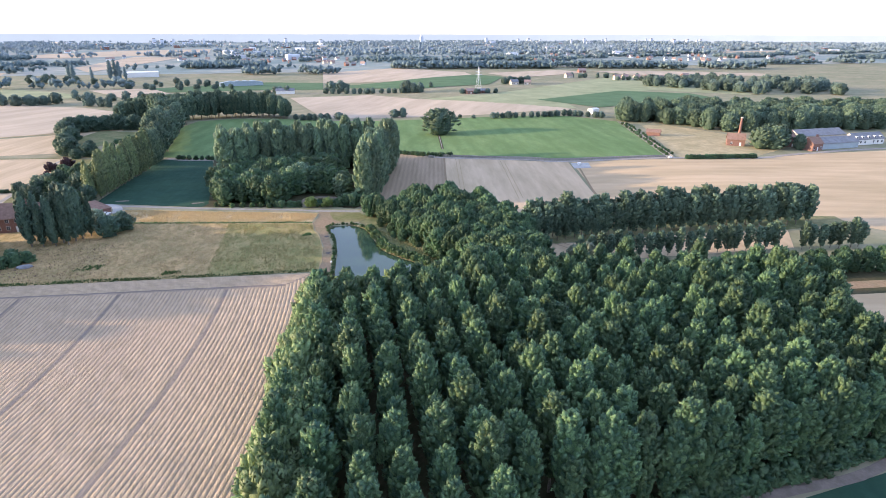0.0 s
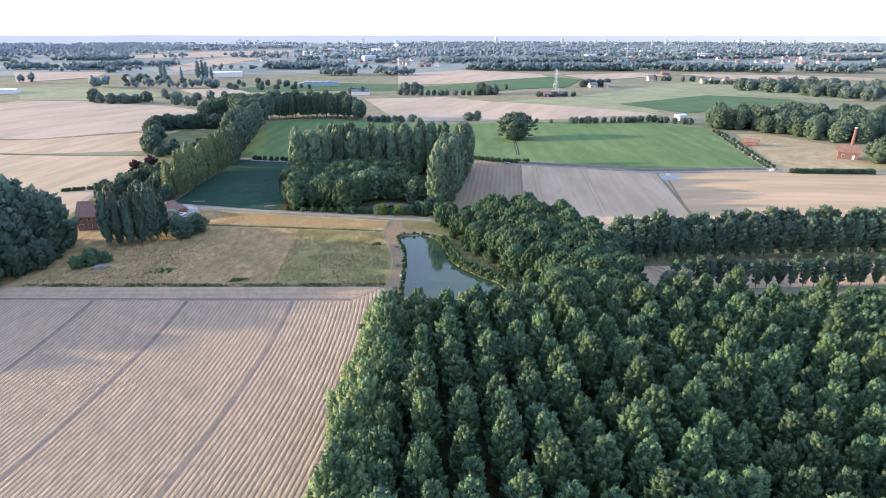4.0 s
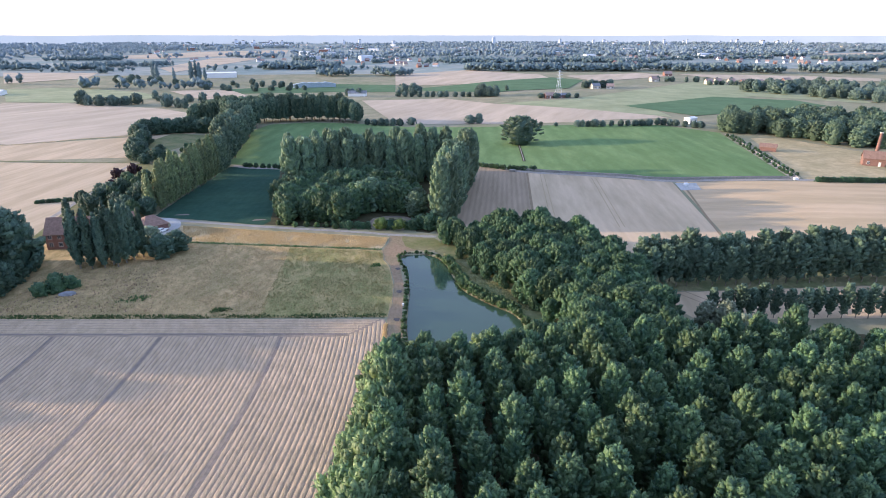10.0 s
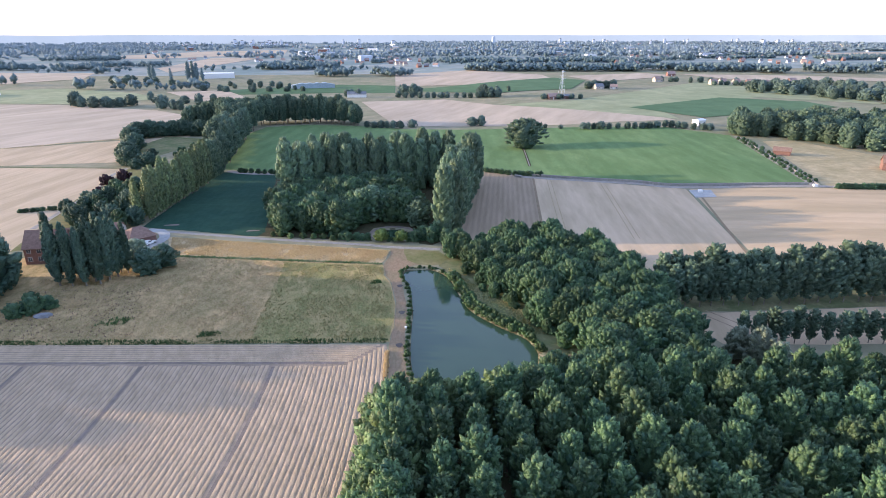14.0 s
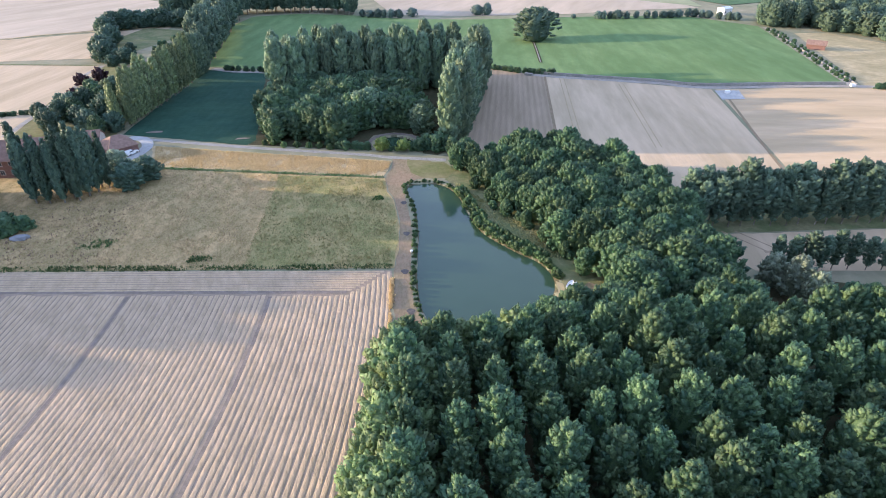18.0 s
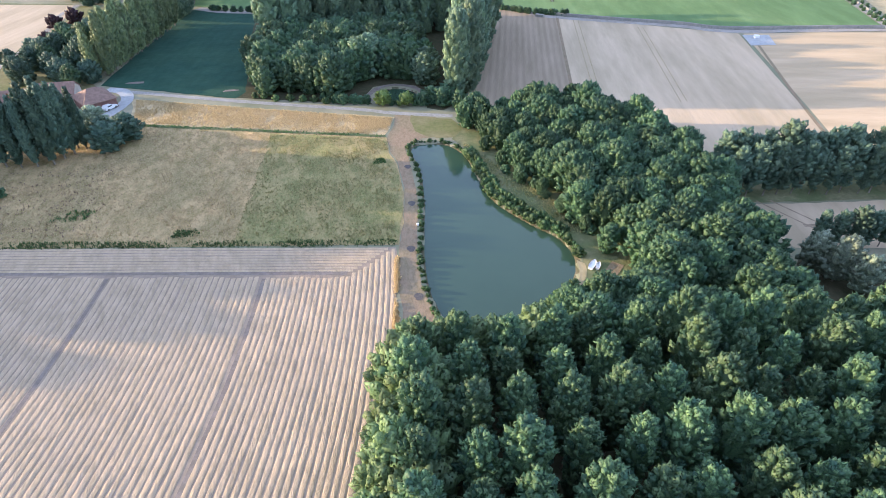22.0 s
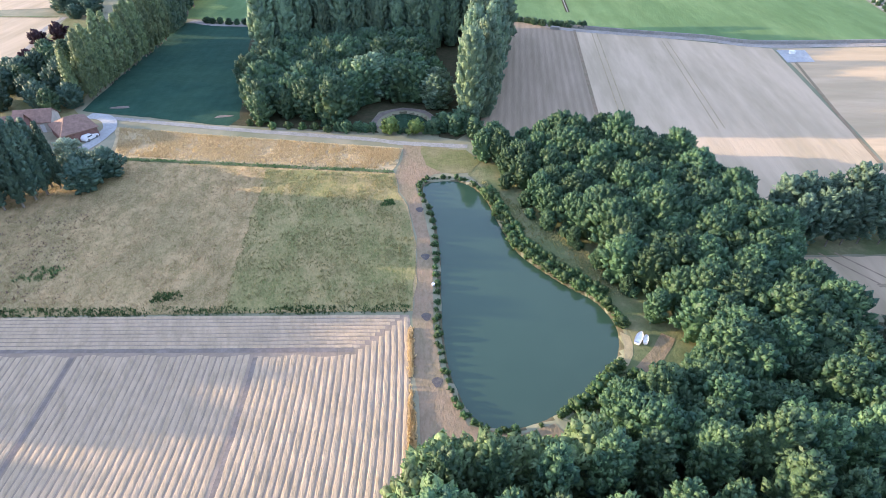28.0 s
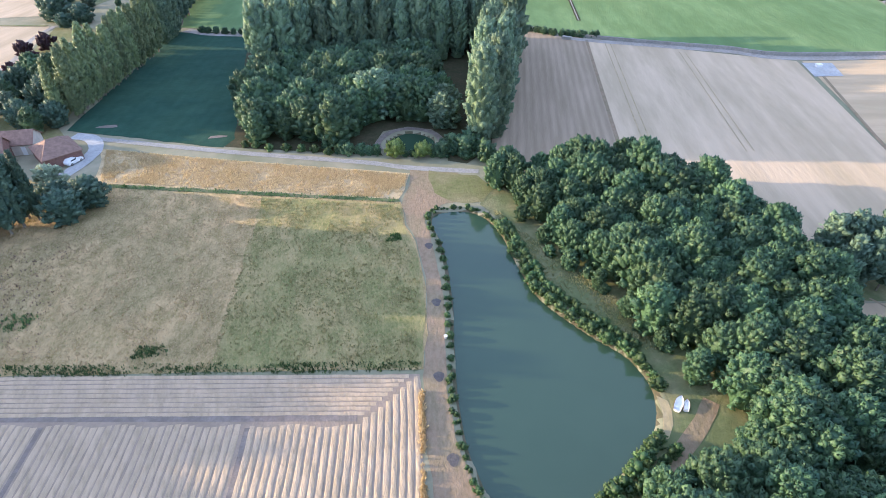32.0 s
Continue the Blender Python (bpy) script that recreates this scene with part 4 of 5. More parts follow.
# shelter rows on the right
row("rowtree", [(68, 124), (118, 117), (166, 108.6)], 3.1, 1.16, 0.5, 1.1)
row("rowtree", [(70, 120.5), (118, 113.8), (164, 106.0)], 3.3, 1.02, 0.5, 1.05)
row("rowtree", [(76, 101.5), (137, 90.5)], 2.9, 0.72, 0.35, 1.1)
row("rowtree", [(141.5, 88.6), (161, 84.0)], 2.9, 0.72, 0.35, 1.1)
row("broad", [(81, 87), (98, 82), (126, 73), (152, 68)], 3.6, 0.5, 1.2)
row("broad", [(110, 84), (140, 77), (168, 74)], 4.5, 0.42, 1.4)
for x, y, s in ((72.5, 95.5, 0.95), (74.5, 92.0, 1.0), (76.5, 88.5, 0.9)):
    plant("silver", x, y, s)

# the grove
GROVE = [(-35, 189), (-37, 212), (-36, 226), (-22, 235), (16, 237), (17, 205), (13, 192), (9, 196), (3, 198), (-3, 194), (-8, 185)]
fill("grove", GROVE, 5.0, 0.78, spread=1.12)
for k in range(4):
    row("tall", [(-36.5 - k, 230 + 6.2 * k), (-20 - k, 240 + 6.2 * k), (36 + k, 245 + 6.2 * k)], 6.2, 0.9, 0.4, 0.9)
row("tall", [(22.0, 180), (28, 205), (41, 248)], 4.2, 0.93, 0.5, 0.85)
row("tall", [(26.5, 182), (33, 206), (46, 250)], 4.8, 0.95, 0.5, 0.85)
for x, y, s in ((-1.5, 200.5, 1.35), (15.0, 192.0, 1.05), (15.5, 198.0, 1.1), (-4.5, 205.5, 1.2)):
    plant("greywillow", x, y, s, 1.5)
for x, y, s in ((1.9, 177.6, 1.0), (8.2, 176.4, 1.0)):
    plant("young", x, y, s)
plant("young", 27.4, 93.2, 0.35, label="small yellow-green bush on the pond bank")
for x, y, s in ((13.0, 176.6, 1.0), (15.5, 178.5, 1.1), (18.0, 176.0, 1.2), (-2.5, 179.5, 0.7), (-6, 180.6, 0.6), (-9.5, 183.0, 0.7), (-14.5, 184.0, 0.5), (20.0, 179.5, 1.3), (22.5, 173.0, 1.2)):
    plant("bush", x, y, s)
row("shrub", [(-36, 187.5), (-12, 180.5)], 3.5, 1.2, 0.8)

# trees on the left
row("lombardy", [(-81.5, 210), (-77.5, 240), (-74.5, 268)], 2.6, 1.08, 0.7)
row("tall", [(-75, 272), (-73.5, 289)], 3.2, 0.72, 0.6, label="tall grey-green poplar at the end of the row")
for x, y, s in ((-83.5, 209.0, 0.9), (-86.0, 213.0, 0.9), (-79.0, 226.0, 1.05)):
    plant("lombardy", x, y, s)
for x, y in ((-86.0, 158.5), (-84.5, 155.5), (-82.4, 158.0), (-81.0, 154.8), (-79.5, 157.4), (-77.6, 154.9), (-76.2, 157.4), (-74.2, 155.4), (-73.0, 158.2), (-71.6, 160.4), (-76.0, 161.5), (-80.0, 161.5), (-84.0, 162.0), (-72.0, 163.5), (-69.8, 162.6)):
    plant("dark_column", x, y - 2.5, PLACER.uniform(0.82, 1.06), 1.0)
for x, y, s in ((-64.0, 159.0, 0.64), (-61.4, 164.6, 0.62), (-67.5, 164.5, 0.55)):
    plant("darktree", x, y, s, 1.4)
plant("silver", -71.5, 171.5, 0.8, 1.4)
for x, y, s in ((-100.5, 151.5, 1.45), (-103, 146, 1.5), (-96.5, 144, 0.6), (-97.0, 136.5, 0.65), (-111, 153, 1.8), (-105, 138, 1.5), (-114, 142, 1.8), (-108, 129, 1.35), (-121, 133, 1.7), (-122, 150, 1.7), (-98, 153, 0.7), (-100, 160, 0.6), (-103.0, 124, 0.7), (-99.5, 131.0, 0.7), (-97, 140, 0.6), (-132, 128, 1.6), (-128, 118, 1.5), (-142, 120, 1.6), (-150, 112, 1.6), (-138, 108, 1.3), (-160, 104, 1.6)):
    plant("darktree", x, y, s)
for x, y, s in ((-83.0, 136.8, 1.1), (-86.0, 135.0, 1.0), (-80.4, 139.0, 0.9), (-84.5, 139.5, 1.1)):
    plant("bush", x, y, s)
for x, y, s in ((-118, 266, 0.9), (-112, 270, 1.0), (-109, 254, 0.8), (-113, 246, 0.8)):
    plant("copper", x, y, s)
for x, y, s in ((-101, 228, 0.6), (-96, 236, 0.65), (-92, 222, 0.6), (-104, 241, 0.6), (-92, 206, 0.5), (-88, 202, 0.45), (-106, 219, 0.5), (-97, 212, 0.5), (-99, 250, 0.55), (-87, 246, 0.6), (-111, 232, 0.45), (-86, 232, 0.6), (-95, 260, 0.5), (-90, 215, 0.6), (-101, 219, 0.55), (-95, 227, 0.6), (-90, 240, 0.6), (-100, 234, 0.55), (-105, 226, 0.5), (-93, 251, 0.55), (-88, 256, 0.55), (-108, 212, 0.5), (-84, 206, 0.45), (-114, 222, 0.45), (-103, 206, 0.5)):
    plant(PLACER.choice(("darktree", "darktree", "grove")), x, y, s * 1.25, 1.1)
for x, y, s in ((-124, 309, 0.95), (-128, 317, 0.85), (-136, 350, 0.9), (-141, 358, 0.8), (-146, 372, 0.95), (-149, 384, 0.9), (-150, 394, 0.9), (-144, 399, 0.9), (-137, 402, 0.85), (-131, 403, 0.85), (-125, 404, 0.85), (-119, 403, 0.8), (-113, 402, 0.8), (-107, 400, 0.75), (-118, 300, 0.5), (-113, 305, 0.6), (-133, 340, 0.5), (-120, 330, 0.45)):
    plant("darktree", x, y, s, 1.4)
row("bush", [(-108, 330), (-104, 366)], 7, 0.8, 3)

# the far belt of poplars that bends round the green field
row("belt", [(-74, 292), (-78, 345), (-82, 392)], 3.6, 0.9, 0.9)
row("belt", [(-80, 300), (-85, 345), (-91, 395)], 4.6, 0.95, 1.0)
ARC = curve_through([(-128, 437), (-112, 446), (-92, 452), (-70, 458), (-45, 460), (-24, 455), (-10, 444)], 4, False)
for k in range(3):
    n = len(ARC)
    for i in range(0, n):
        x, y = ARC[i]
        end = min(1.0, 0.74 + 0.055 * min(i, n - 1 - i))
        plant("belt", x + PLACER.uniform(-1.2, 1.2), y - 6.5 * k + PLACER.uniform(-1.2, 1.2), end * (0.98 - 0.03 * k))
for x, y, s in ((-96, 405, 0.95), (-100, 416, 0.98), (-104, 427, 0.95), (-90, 402, 0.95), (-94, 416, 1.0), (-98, 428, 1.0), (-86, 408, 0.95), (-90, 422, 1.0), (-90, 436, 1.0), (-82, 418, 0.9)):
    plant("belt", x, y, s)
row("fartree", [(-5, 424), (10, 420), (22, 416)], 5, 0.45, 1.0)
for x, y, s in ((74, 419, 0.5), (80.5, 417.5, 0.6), (30, 420, 0.5)):
    plant("fartree", x, y, s)
ribbon("field_ditch", [(88.5, 329.0), (84.0, 304.0), (79.3, 279.5)], 1.6, M_LITTER, 0.14, "dark ditch running from the lone tree", "ditch")
ribbon("concrete_channel", [(88.3, 327.0), (84.0, 304.0), (79.3, 279.8)], 0.4, M_CONC, 0.2, "pale concrete channel in the ditch", "channel")
plant("woodtree", 89.5, 329.0, 1.15, 1.35, label="lone leafy tree standing in a green field")
row("fartree", [(140, 378), (160, 371)], 4.2, 0.42, 1.0)
row("fartree", [(163, 373), (178, 368), (200, 372), (222, 352)], 5.0, 0.4, 1.2)
row("fartree", [(100, 398), (132, 384)], 9, 0.25, 1.5)

# the wood behind the brick yard
fill("woodtree", [(226, 330), (222, 348), (250, 356), (300, 350), (440, 330), (470, 300), (380, 262), (300, 268), (262, 275), (250, 315)], 9.0, 0.95, 0.42, spread=1.0)
for x, y, s in ((246, 222, 0.85), (252, 219, 0.9), (258, 222, 0.95), (255, 228, 0.9), (262, 232, 0.8), (268, 218, 0.6), (264, 214, 0.5)):
    plant("woodtree", x, y, s)
row("bush", [(188, 206.6), (206, 203.5), (224, 200.2)], 1.7, 0.6, 0.2, label="clipped dark hedge bush along a field track")
row("bush", [(187.5, 216), (206, 271), (223, 322)], 6, 0.4, 0.8)
row("bush", [(340, 204), (440, 190)], 12, 0.8, 1.5)
row("bush", [(-134.1, 226.6), (-119.3, 229.3)], 2.0, 0.42, 0.4, 1.2, label="low dark hedge strip in the stubble")
row("bush", [(183.4, 215), (202, 270), (220, 322)], 5.0, 0.42, 0.5)
row("bush", [(-45, 279.5), (-66, 286.5)], 3.0, 0.6, 0.5)
row("bush", [(-12, 181.5), (-3, 179.2)], 2.2, 0.65, 0.5)
row("bush", [(10.5, 177.4), (19, 176.2)], 2.2, 0.75, 0.5)
row("bush", [(3.6, 177.6), (6.4, 177.2)], 1.6, 0.4, 0.2)
row("bush", [(47, 280), (66, 263), (80, 257)], 2.2, 0.6, 0.5)

# hedgerows and single trees farther out
for x, y, s in ((-274, 587, 1.3), (-266, 580, 0.9), (-254, 576, 0.9), (-246, 584, 0.8), (-232, 580, 0.8), (-225, 588, 0.9), (-240, 574, 0.7), (-188, 559, 1.1), (-176, 552, 0.7), (-168, 545, 0.8), (-180, 600, 0.7), (-166, 598, 0.8), (-152, 596, 0.9), (-222, 631, 0.8), (-212, 610, 0.5)):
    plant("fartree", x, y, s)
row("fartree", [(-28, 646), (-8, 640)], 8, 0.7, 2)
row("fartree", [(27, 632), (70, 618), (131, 596)], 8, 0.55, 2)
for x, y, s in ((38, 660, 0.9), (48, 648, 1.0), (54, 655, 0.8), (118, 604, 1.0), (124, 598, 0.9), (131, 594, 0.9), (140, 640, 0.6), (155, 648, 0.6)):
    plant("fartree", x, y, s)
row("fartree", [(162, 556), (208, 556)], 8, 0.45, 3)
row("fartree", [(252, 664), (292, 668)], 7, 0.8, 3)
row("fartree", [(380, 756), (470, 705)], 13, 0.6, 5)
row("fartree", [(424, 688), (492, 664)], 6, 0.5, 3)
for x, y, s in ((-341, 845, 1.0), (-333, 860, 0.8), (-325, 850, 1.0), (-315, 842, 1.0), (-300, 850, 0.8), (-285, 838, 0.9), (-262, 830, 0.7)):
    plant("fartree", x, y, s)
for x, y, s in ((-310, 905, 1.0), (-318, 915, 1.1), (-282, 892, 0.9), (-262, 905, 1.2), (-256, 910, 1.2), (-250, 905, 1.1), (-240, 898, 0.8)):
    plant("farcolumn", x, y, s)
fill("fartree", [(405, 600), (520, 640), (600, 540), (560, 440), (470, 470)], 17, 1.0, 0.4, 0.25)
fill("fartree", [(-60, 705), (-190, 700), (-240, 800), (-120, 815)], 22, 0.6, 0.4, 0.35)

# ---- laid flax: one windrow a strip ----
def bend(y):
    """How far the rows swing to the left towards the near end of the field."""
    d = 106 - y
    return -(0.056 * d + 0.00176 * d * d)


def windrow(parent, a, b, width, seed, swing=False):
    """A low uneven swath of laid flax stems from a to b."""
    rng = random.Random(seed)
    d = Vector((b[0] - a[0], b[1] - a[1]))
    n = max(2, int(d.length / 1.3))
    t = d.normalized()
    s = Vector((-t.y, t.x))
    prof = ((-0.5, 0.0), (-0.36, 0.06), (0.0, 0.085), (0.36, 0.06), (0.5, 0.0))
    verts, faces = [], []
    off = 0.0
    for k in range(n + 1):
        c = Vector(a) + d * (k / n)
        if swing:
            c.x += bend(c.y)
        off = off * 0.8 + rng.uniform(-0.03, 0.03)
        w = width * rng.uniform(0.9, 1.1)
        h = rng.uniform(0.75, 1.25) if 0 < k < n else 0.3
        for u, z in prof:
            p = c + s * (u * w + off + rng.uniform(-0.03, 0.03))
            verts.append((p.x, p.y, 0.03 + z * h * rng.uniform(0.85, 1.15)))
    for k in range(n):
        for j in range(4):
            i = k * 5 + j
            faces.append((i, i + 5, i + 6, i + 1))
    return part("windrow", (verts, faces), M_STRAW, parent)


flax = tagged(new("laid_flax"), "pale beige windrows of pulled flax drying in rows", "flax crop", kind="structure")


def head_y(x):
    return 103.9 - 0.124 * (x + 6.8)


def diag_y(x):
    return 104.6 + (x + 6.8) * 0.86


seed = 100
k = 0
while True:
    x0 = 0.75 - 0.985 * k                    # where the row meets y = 106
    if x0 < -118:
        break
    k += 1
    gap = min(abs((x0 + 21.5) + 0), abs(x0 + 48.5), abs(x0 + 72.4), abs(x0 + 98.0))
    if gap < 0.493:
        continue
    top = head_y(x0) - 0.2 if x0 < -6.6 else diag_y(x0) - 0.3
    foot = 16.0 if x0 > -60 else 40.0
    seed += 1
    windrow(flax, (x0, top + 0.25 * math.sin(7.1 * k)), (x0, foot), 0.74, seed, True)
for j in range(9):
    y_off = 1.7 + 0.8 * j
    xe = -6.4 + 0.8 * j
    seed += 1
    windrow(flax, (xe, head_y(xe) + y_off), (-100.0, head_y(-100.0) + y_off - 0.4), 0.62, seed)


for tx, ty in ((-21.5, 105.2), (-72.6, 111.4)):
    ribbon("tramline", [(tx + bend(ty - q), ty - q) for q in range(0, 95, 10)], 0.8, M_TRAM, 0.05, "dark bare wheel track through the flax", "tramline")
ribbon("tramline", [(-48.5 + bend(108.6 - q), 108.6 - q) for q in range(0, 95, 10)], 0.6, M_TRAM, 0.05, "narrow dark wheel track through the flax", "tramline")
ribbon("tramline", [(-7.4, 104.9), (-55.0, 110.8), (-100.0, 116.2)], 1.0, M_TRAM, 0.05, "dark bare strip along the headland", "tramline")

# ---- grass tufts ----
def tufts(name, poly, count, material, height, seed, label, lift=0.03, avoid=()):
    """Many upright blades over a patch, as one mesh."""
    rng = np.random.default_rng(seed)
    xs, ys = [p[0] for p in poly], [p[1] for p in poly]
    pts = []
    while len(pts) < count:
        x, y = rng.uniform(min(xs), max(xs)), rng.uniform(min(ys), max(ys))
        if noise.noise((x * 0.16, y * 0.16, seed)) + rng.uniform(-0.55, 0.35) < 0 and inside(x, y, poly):
            pts.append((x, y))
    p = np.array([(x, y, ground_z(x) + lift) for x, y in pts])
    n = len(p)
    blades = 3
    p = np.repeat(p, blades, 0)
    a = rng.uniform(0, 6.28, n * blades)
    h = height * rng.uniform(0.5, 1.3, n * blades)
    w = 0.28 * h
    side = np.stack([np.cos(a) * w, np.sin(a) * w, 0 * a], 1)
    tip = np.stack([rng.normal(0, 0.22, n * blades) * h, rng.normal(0, 0.22, n * blades) * h, h], 1)
    base = p + np.stack([rng.normal(0, 0.12, n * blades), rng.normal(0, 0.12, n * blades), 0 * a], 1)
    v = np.stack([base - side, base + side, base + tip + side * 0.3, base + tip - side * 0.5], 1).reshape(-1, 3)
    f = np.arange(len(v)).reshape(-1, 4)
    me = quick_mesh(name, v, f)
    me.materials.append(material)
    return tagged(new(name, me), label, "grass", kind="stuff")


tufts("tall_grass", [(4.0, 168.6), (2.6, 162.0), (1.2, 159.0), (-63, 174.2), (-67, 190.0), (-40, 181.6)], 9000, M_STRAWLEAF, 0.32, 3, "tall dry golden grass")
tufts("furrow_grass", [(1.4, 157.4), (1.5, 158.8), (-30, 165.8), (-66, 174.0), (-66, 172.6), (-30, 164.4)], 700, M_REED, 0.34, 31, "rank green grass in the furrow")
tufts("meadow_grass", [(1.6, 113.5), (3.6, 132), (2.6, 143.4), (1.2, 156.0), (-27, 162.6), (-28.6, 117)], 4500, M_GRASSLEAF, 0.28, 21, "uneven dry and green meadow grass", 0.06)
tufts("meadow_grass", [(-29.6, 117), (-28.6, 163), (-62, 171), (-92, 178), (-92, 124)], 8000, M_STRAWLEAF, 0.24, 23, "bleached rough meadow grass", 0.03)
tufts("meadow_grass", [(-36, 117.5), (-35, 164), (-62, 171), (-92, 178), (-92, 124)], 1200, M_GRASSLEAF, 0.22, 25, "coarse green grass in the meadow", 0.03)
tufts("meadow_grass", [(-31.2, 116.5), (-27.6, 116.5), (-26.8, 163), (-30.0, 163.4)], 900, M_STRAWLEAF, 0.16, 26, "bleached trodden grass", 0.06)
tufts("dock_weeds", [(-55, 122), (-60, 150), (-92, 150), (-92, 124)], 500, M_DOCK, 0.3, 27, "brown seeding dock weeds in rough grass")
tufts("weed_patch", [(-1.8, 143.8), (-1.4, 146.0), (0.8, 146.2), (1.0, 144.2)], 150, M_REED, 0.35, 28, "patch of low green weeds in the meadow", 0.06)
tufts("weed_patch", [(-41.0, 119.4), (-40, 121.8), (-36, 122), (-35.2, 119.8)], 130, M_REED, 0.4, 29, "patch of low green weeds in the meadow", 0.03)
tufts("weed_patch", [(-66, 128), (-64, 132), (-58, 131), (-59, 127.6)], 120, M_REED, 0.4, 30, "patch of low green weeds in the meadow", 0.03)
tufts("field_edge_grass", [(1.8, 111.8), (1.8, 113.6), (-60, 120.6), (-95, 124.4), (-95, 122.6), (-60, 118.4)], 1500, M_REED, 0.36, 6, "green weeds along the field edge")
tufts("field_edge_grass", [(0.2, 84), (1.6, 106), (2.2, 110.5), (1.4, 110.5), (0.5, 98), (-0.8, 84)], 700, M_STRAWLEAF, 0.5, 8, "dry golden grass along the flax edge")
tufts("bank_grass", [(20, 152), (23.5, 137), (26, 126), (31, 118), (36, 111), (40, 112), (34, 126), (27, 138), (22, 150)], 1800, M_GRASSLEAF, 0.22, 7, "short green bank grass", 0.04)


# ---- buildings ----
def box(bm, x0, x1, y0, y1, z0, z1):
    v = [bm.verts.new(c) for c in ((x0, y0, z0), (x1, y0, z0), (x1, y1, z0), (x0, y1, z0), (x0, y0, z1), (x1, y0, z1), (x1, y1, z1), (x0, y1, z1))]
    for f in ((3, 2, 1, 0), (4, 5, 6, 7), (0, 1, 5, 4), (1, 2, 6, 5), (2, 3, 7, 6), (3, 0, 4, 7)):
        bm.faces.new([v[i] for i in f])
    return bm


def gable_walls(w, d, h, rise):
    bm = box(bmesh.new(), -w / 2, w / 2, -d / 2, d / 2, -0.4, h)
    for x in (-w / 2, w / 2 - 0.25):
        a = [bm.verts.new(c) for c in ((x, -d / 2, h), (x, d / 2, h), (x, 0, h + rise), (x + 0.25, -d / 2, h), (x + 0.25, d / 2, h), (x + 0.25, 0, h + rise))]
        for f in ((0, 2, 1), (3, 4, 5), (0, 3, 5, 2), (1, 2, 5, 4)):
            bm.faces.new([a[i] for i in f])
    return bm


def gable_roof(w, d, h, rise, over=0.35, thick=0.18, hip=0.0):
    bm = bmesh.new()
    W, D = w / 2 + over, d / 2 + over
    e = h - over * rise / (d / 2)
    for s in (-1, 1):
        lo = [(-W, s * D, e), (W, s * D, e), (W - hip, 0, h + rise), (-W + hip, 0, h + rise)]
        q = [bm.verts.new(c) for c in lo] + [bm.verts.new((x, y, z + thick)) for x, y, z in lo]
        for f in ((0, 1, 2, 3), (7, 6, 5, 4), (0, 4, 5, 1), (1, 5, 6, 2), (2, 6, 7, 3), (3, 7, 4, 0)):
            bm.faces.new([q[i] for i in f])
    if hip:
        for s in (-1, 1):
            lo = [(s * W, -D, e + 0.02), (s * W, D, e + 0.02), (s * (W - hip), 0, h + rise + 0.02)]
            q = [bm.verts.new(c) for c in lo] + [bm.verts.new((x, y, z + thick)) for x, y, z in lo]
            for f in ((0, 1, 2), (5, 4, 3), (0, 3, 4, 1), (1, 4, 5, 2), (2, 5, 3, 0)):
                bm.faces.new([q[i] for i in f])
    bmesh.ops.recalc_face_normals(bm, faces=bm.faces)
    return bm


def house(name, x, y, w, d, h, rise, turn, wall, roof, label, storeys=1, bays=0, chimney=False, hip=0.0, category="house", group="", dormers=0):
    """A house: walls, roof, and where it is near enough windows with frames, a door and a chimney, on the side towards -y."""
    root = tagged(new(name), label, category, group)
    root.matrix_world = pose(x, y, ground_z(x), 0, 0, turn)
    part("wall", gable_walls(w, d, h, 0.01 if hip else rise), wall, root)
    rf = part("roof", gable_roof(w, d, h, rise, hip=hip), roof, root)
    for st in range(storeys if bays else 0):
        for b in range(bays):
            cx = -w / 2 + w * (b + 0.5) / bays
            z0 = 0.9 + st * (h / storeys)
            if st == 0 and b == bays // 2:
                dr = part("door", box(bmesh.new(), cx - 0.5, cx + 0.5, -d / 2 - 0.05, -d / 2 + 0.05, 0, 2.1), M_WHITE, root, "white door")
                continue
            wf = part("window", box(bmesh.new(), cx - 0.6, cx + 0.6, -d / 2 - 0.05, -d / 2 + 0.05, z0, z0 + 1.4), M_WHITE, root, "white window frame")
            for sx0 in (-0.52, 0.04):
                part("pane", box(bmesh.new(), cx + sx0, cx + sx0 + 0.48, -d / 2 - 0.07, -d / 2 - 0.052, z0 + 0.08, z0 + 1.32), M_GLASS, wf)
    for k in range(dormers):
        cx = -w / 2 + w * (k + 0.5) / dormers
        dm = part("dormer", box(bmesh.new(), cx - 0.7, cx + 0.7, -d / 2 + 0.6, -d / 2 + 2.6, h + 0.2, h + 1.6), M_WHITE, root, "white roof dormer")
        part("pane", box(bmesh.new(), cx - 0.5, cx + 0.5, -d / 2 + 0.57, -d / 2 + 0.598, h + 0.6, h + 1.4), M_GLASS, dm)
    if chimney:
        part("chimney", box(bmesh.new(), w * 0.3, w * 0.3 + 0.8, -0.4, 0.4, h + rise * 0.4, h + rise + 1.1), M_BRICK, rf)
    return root


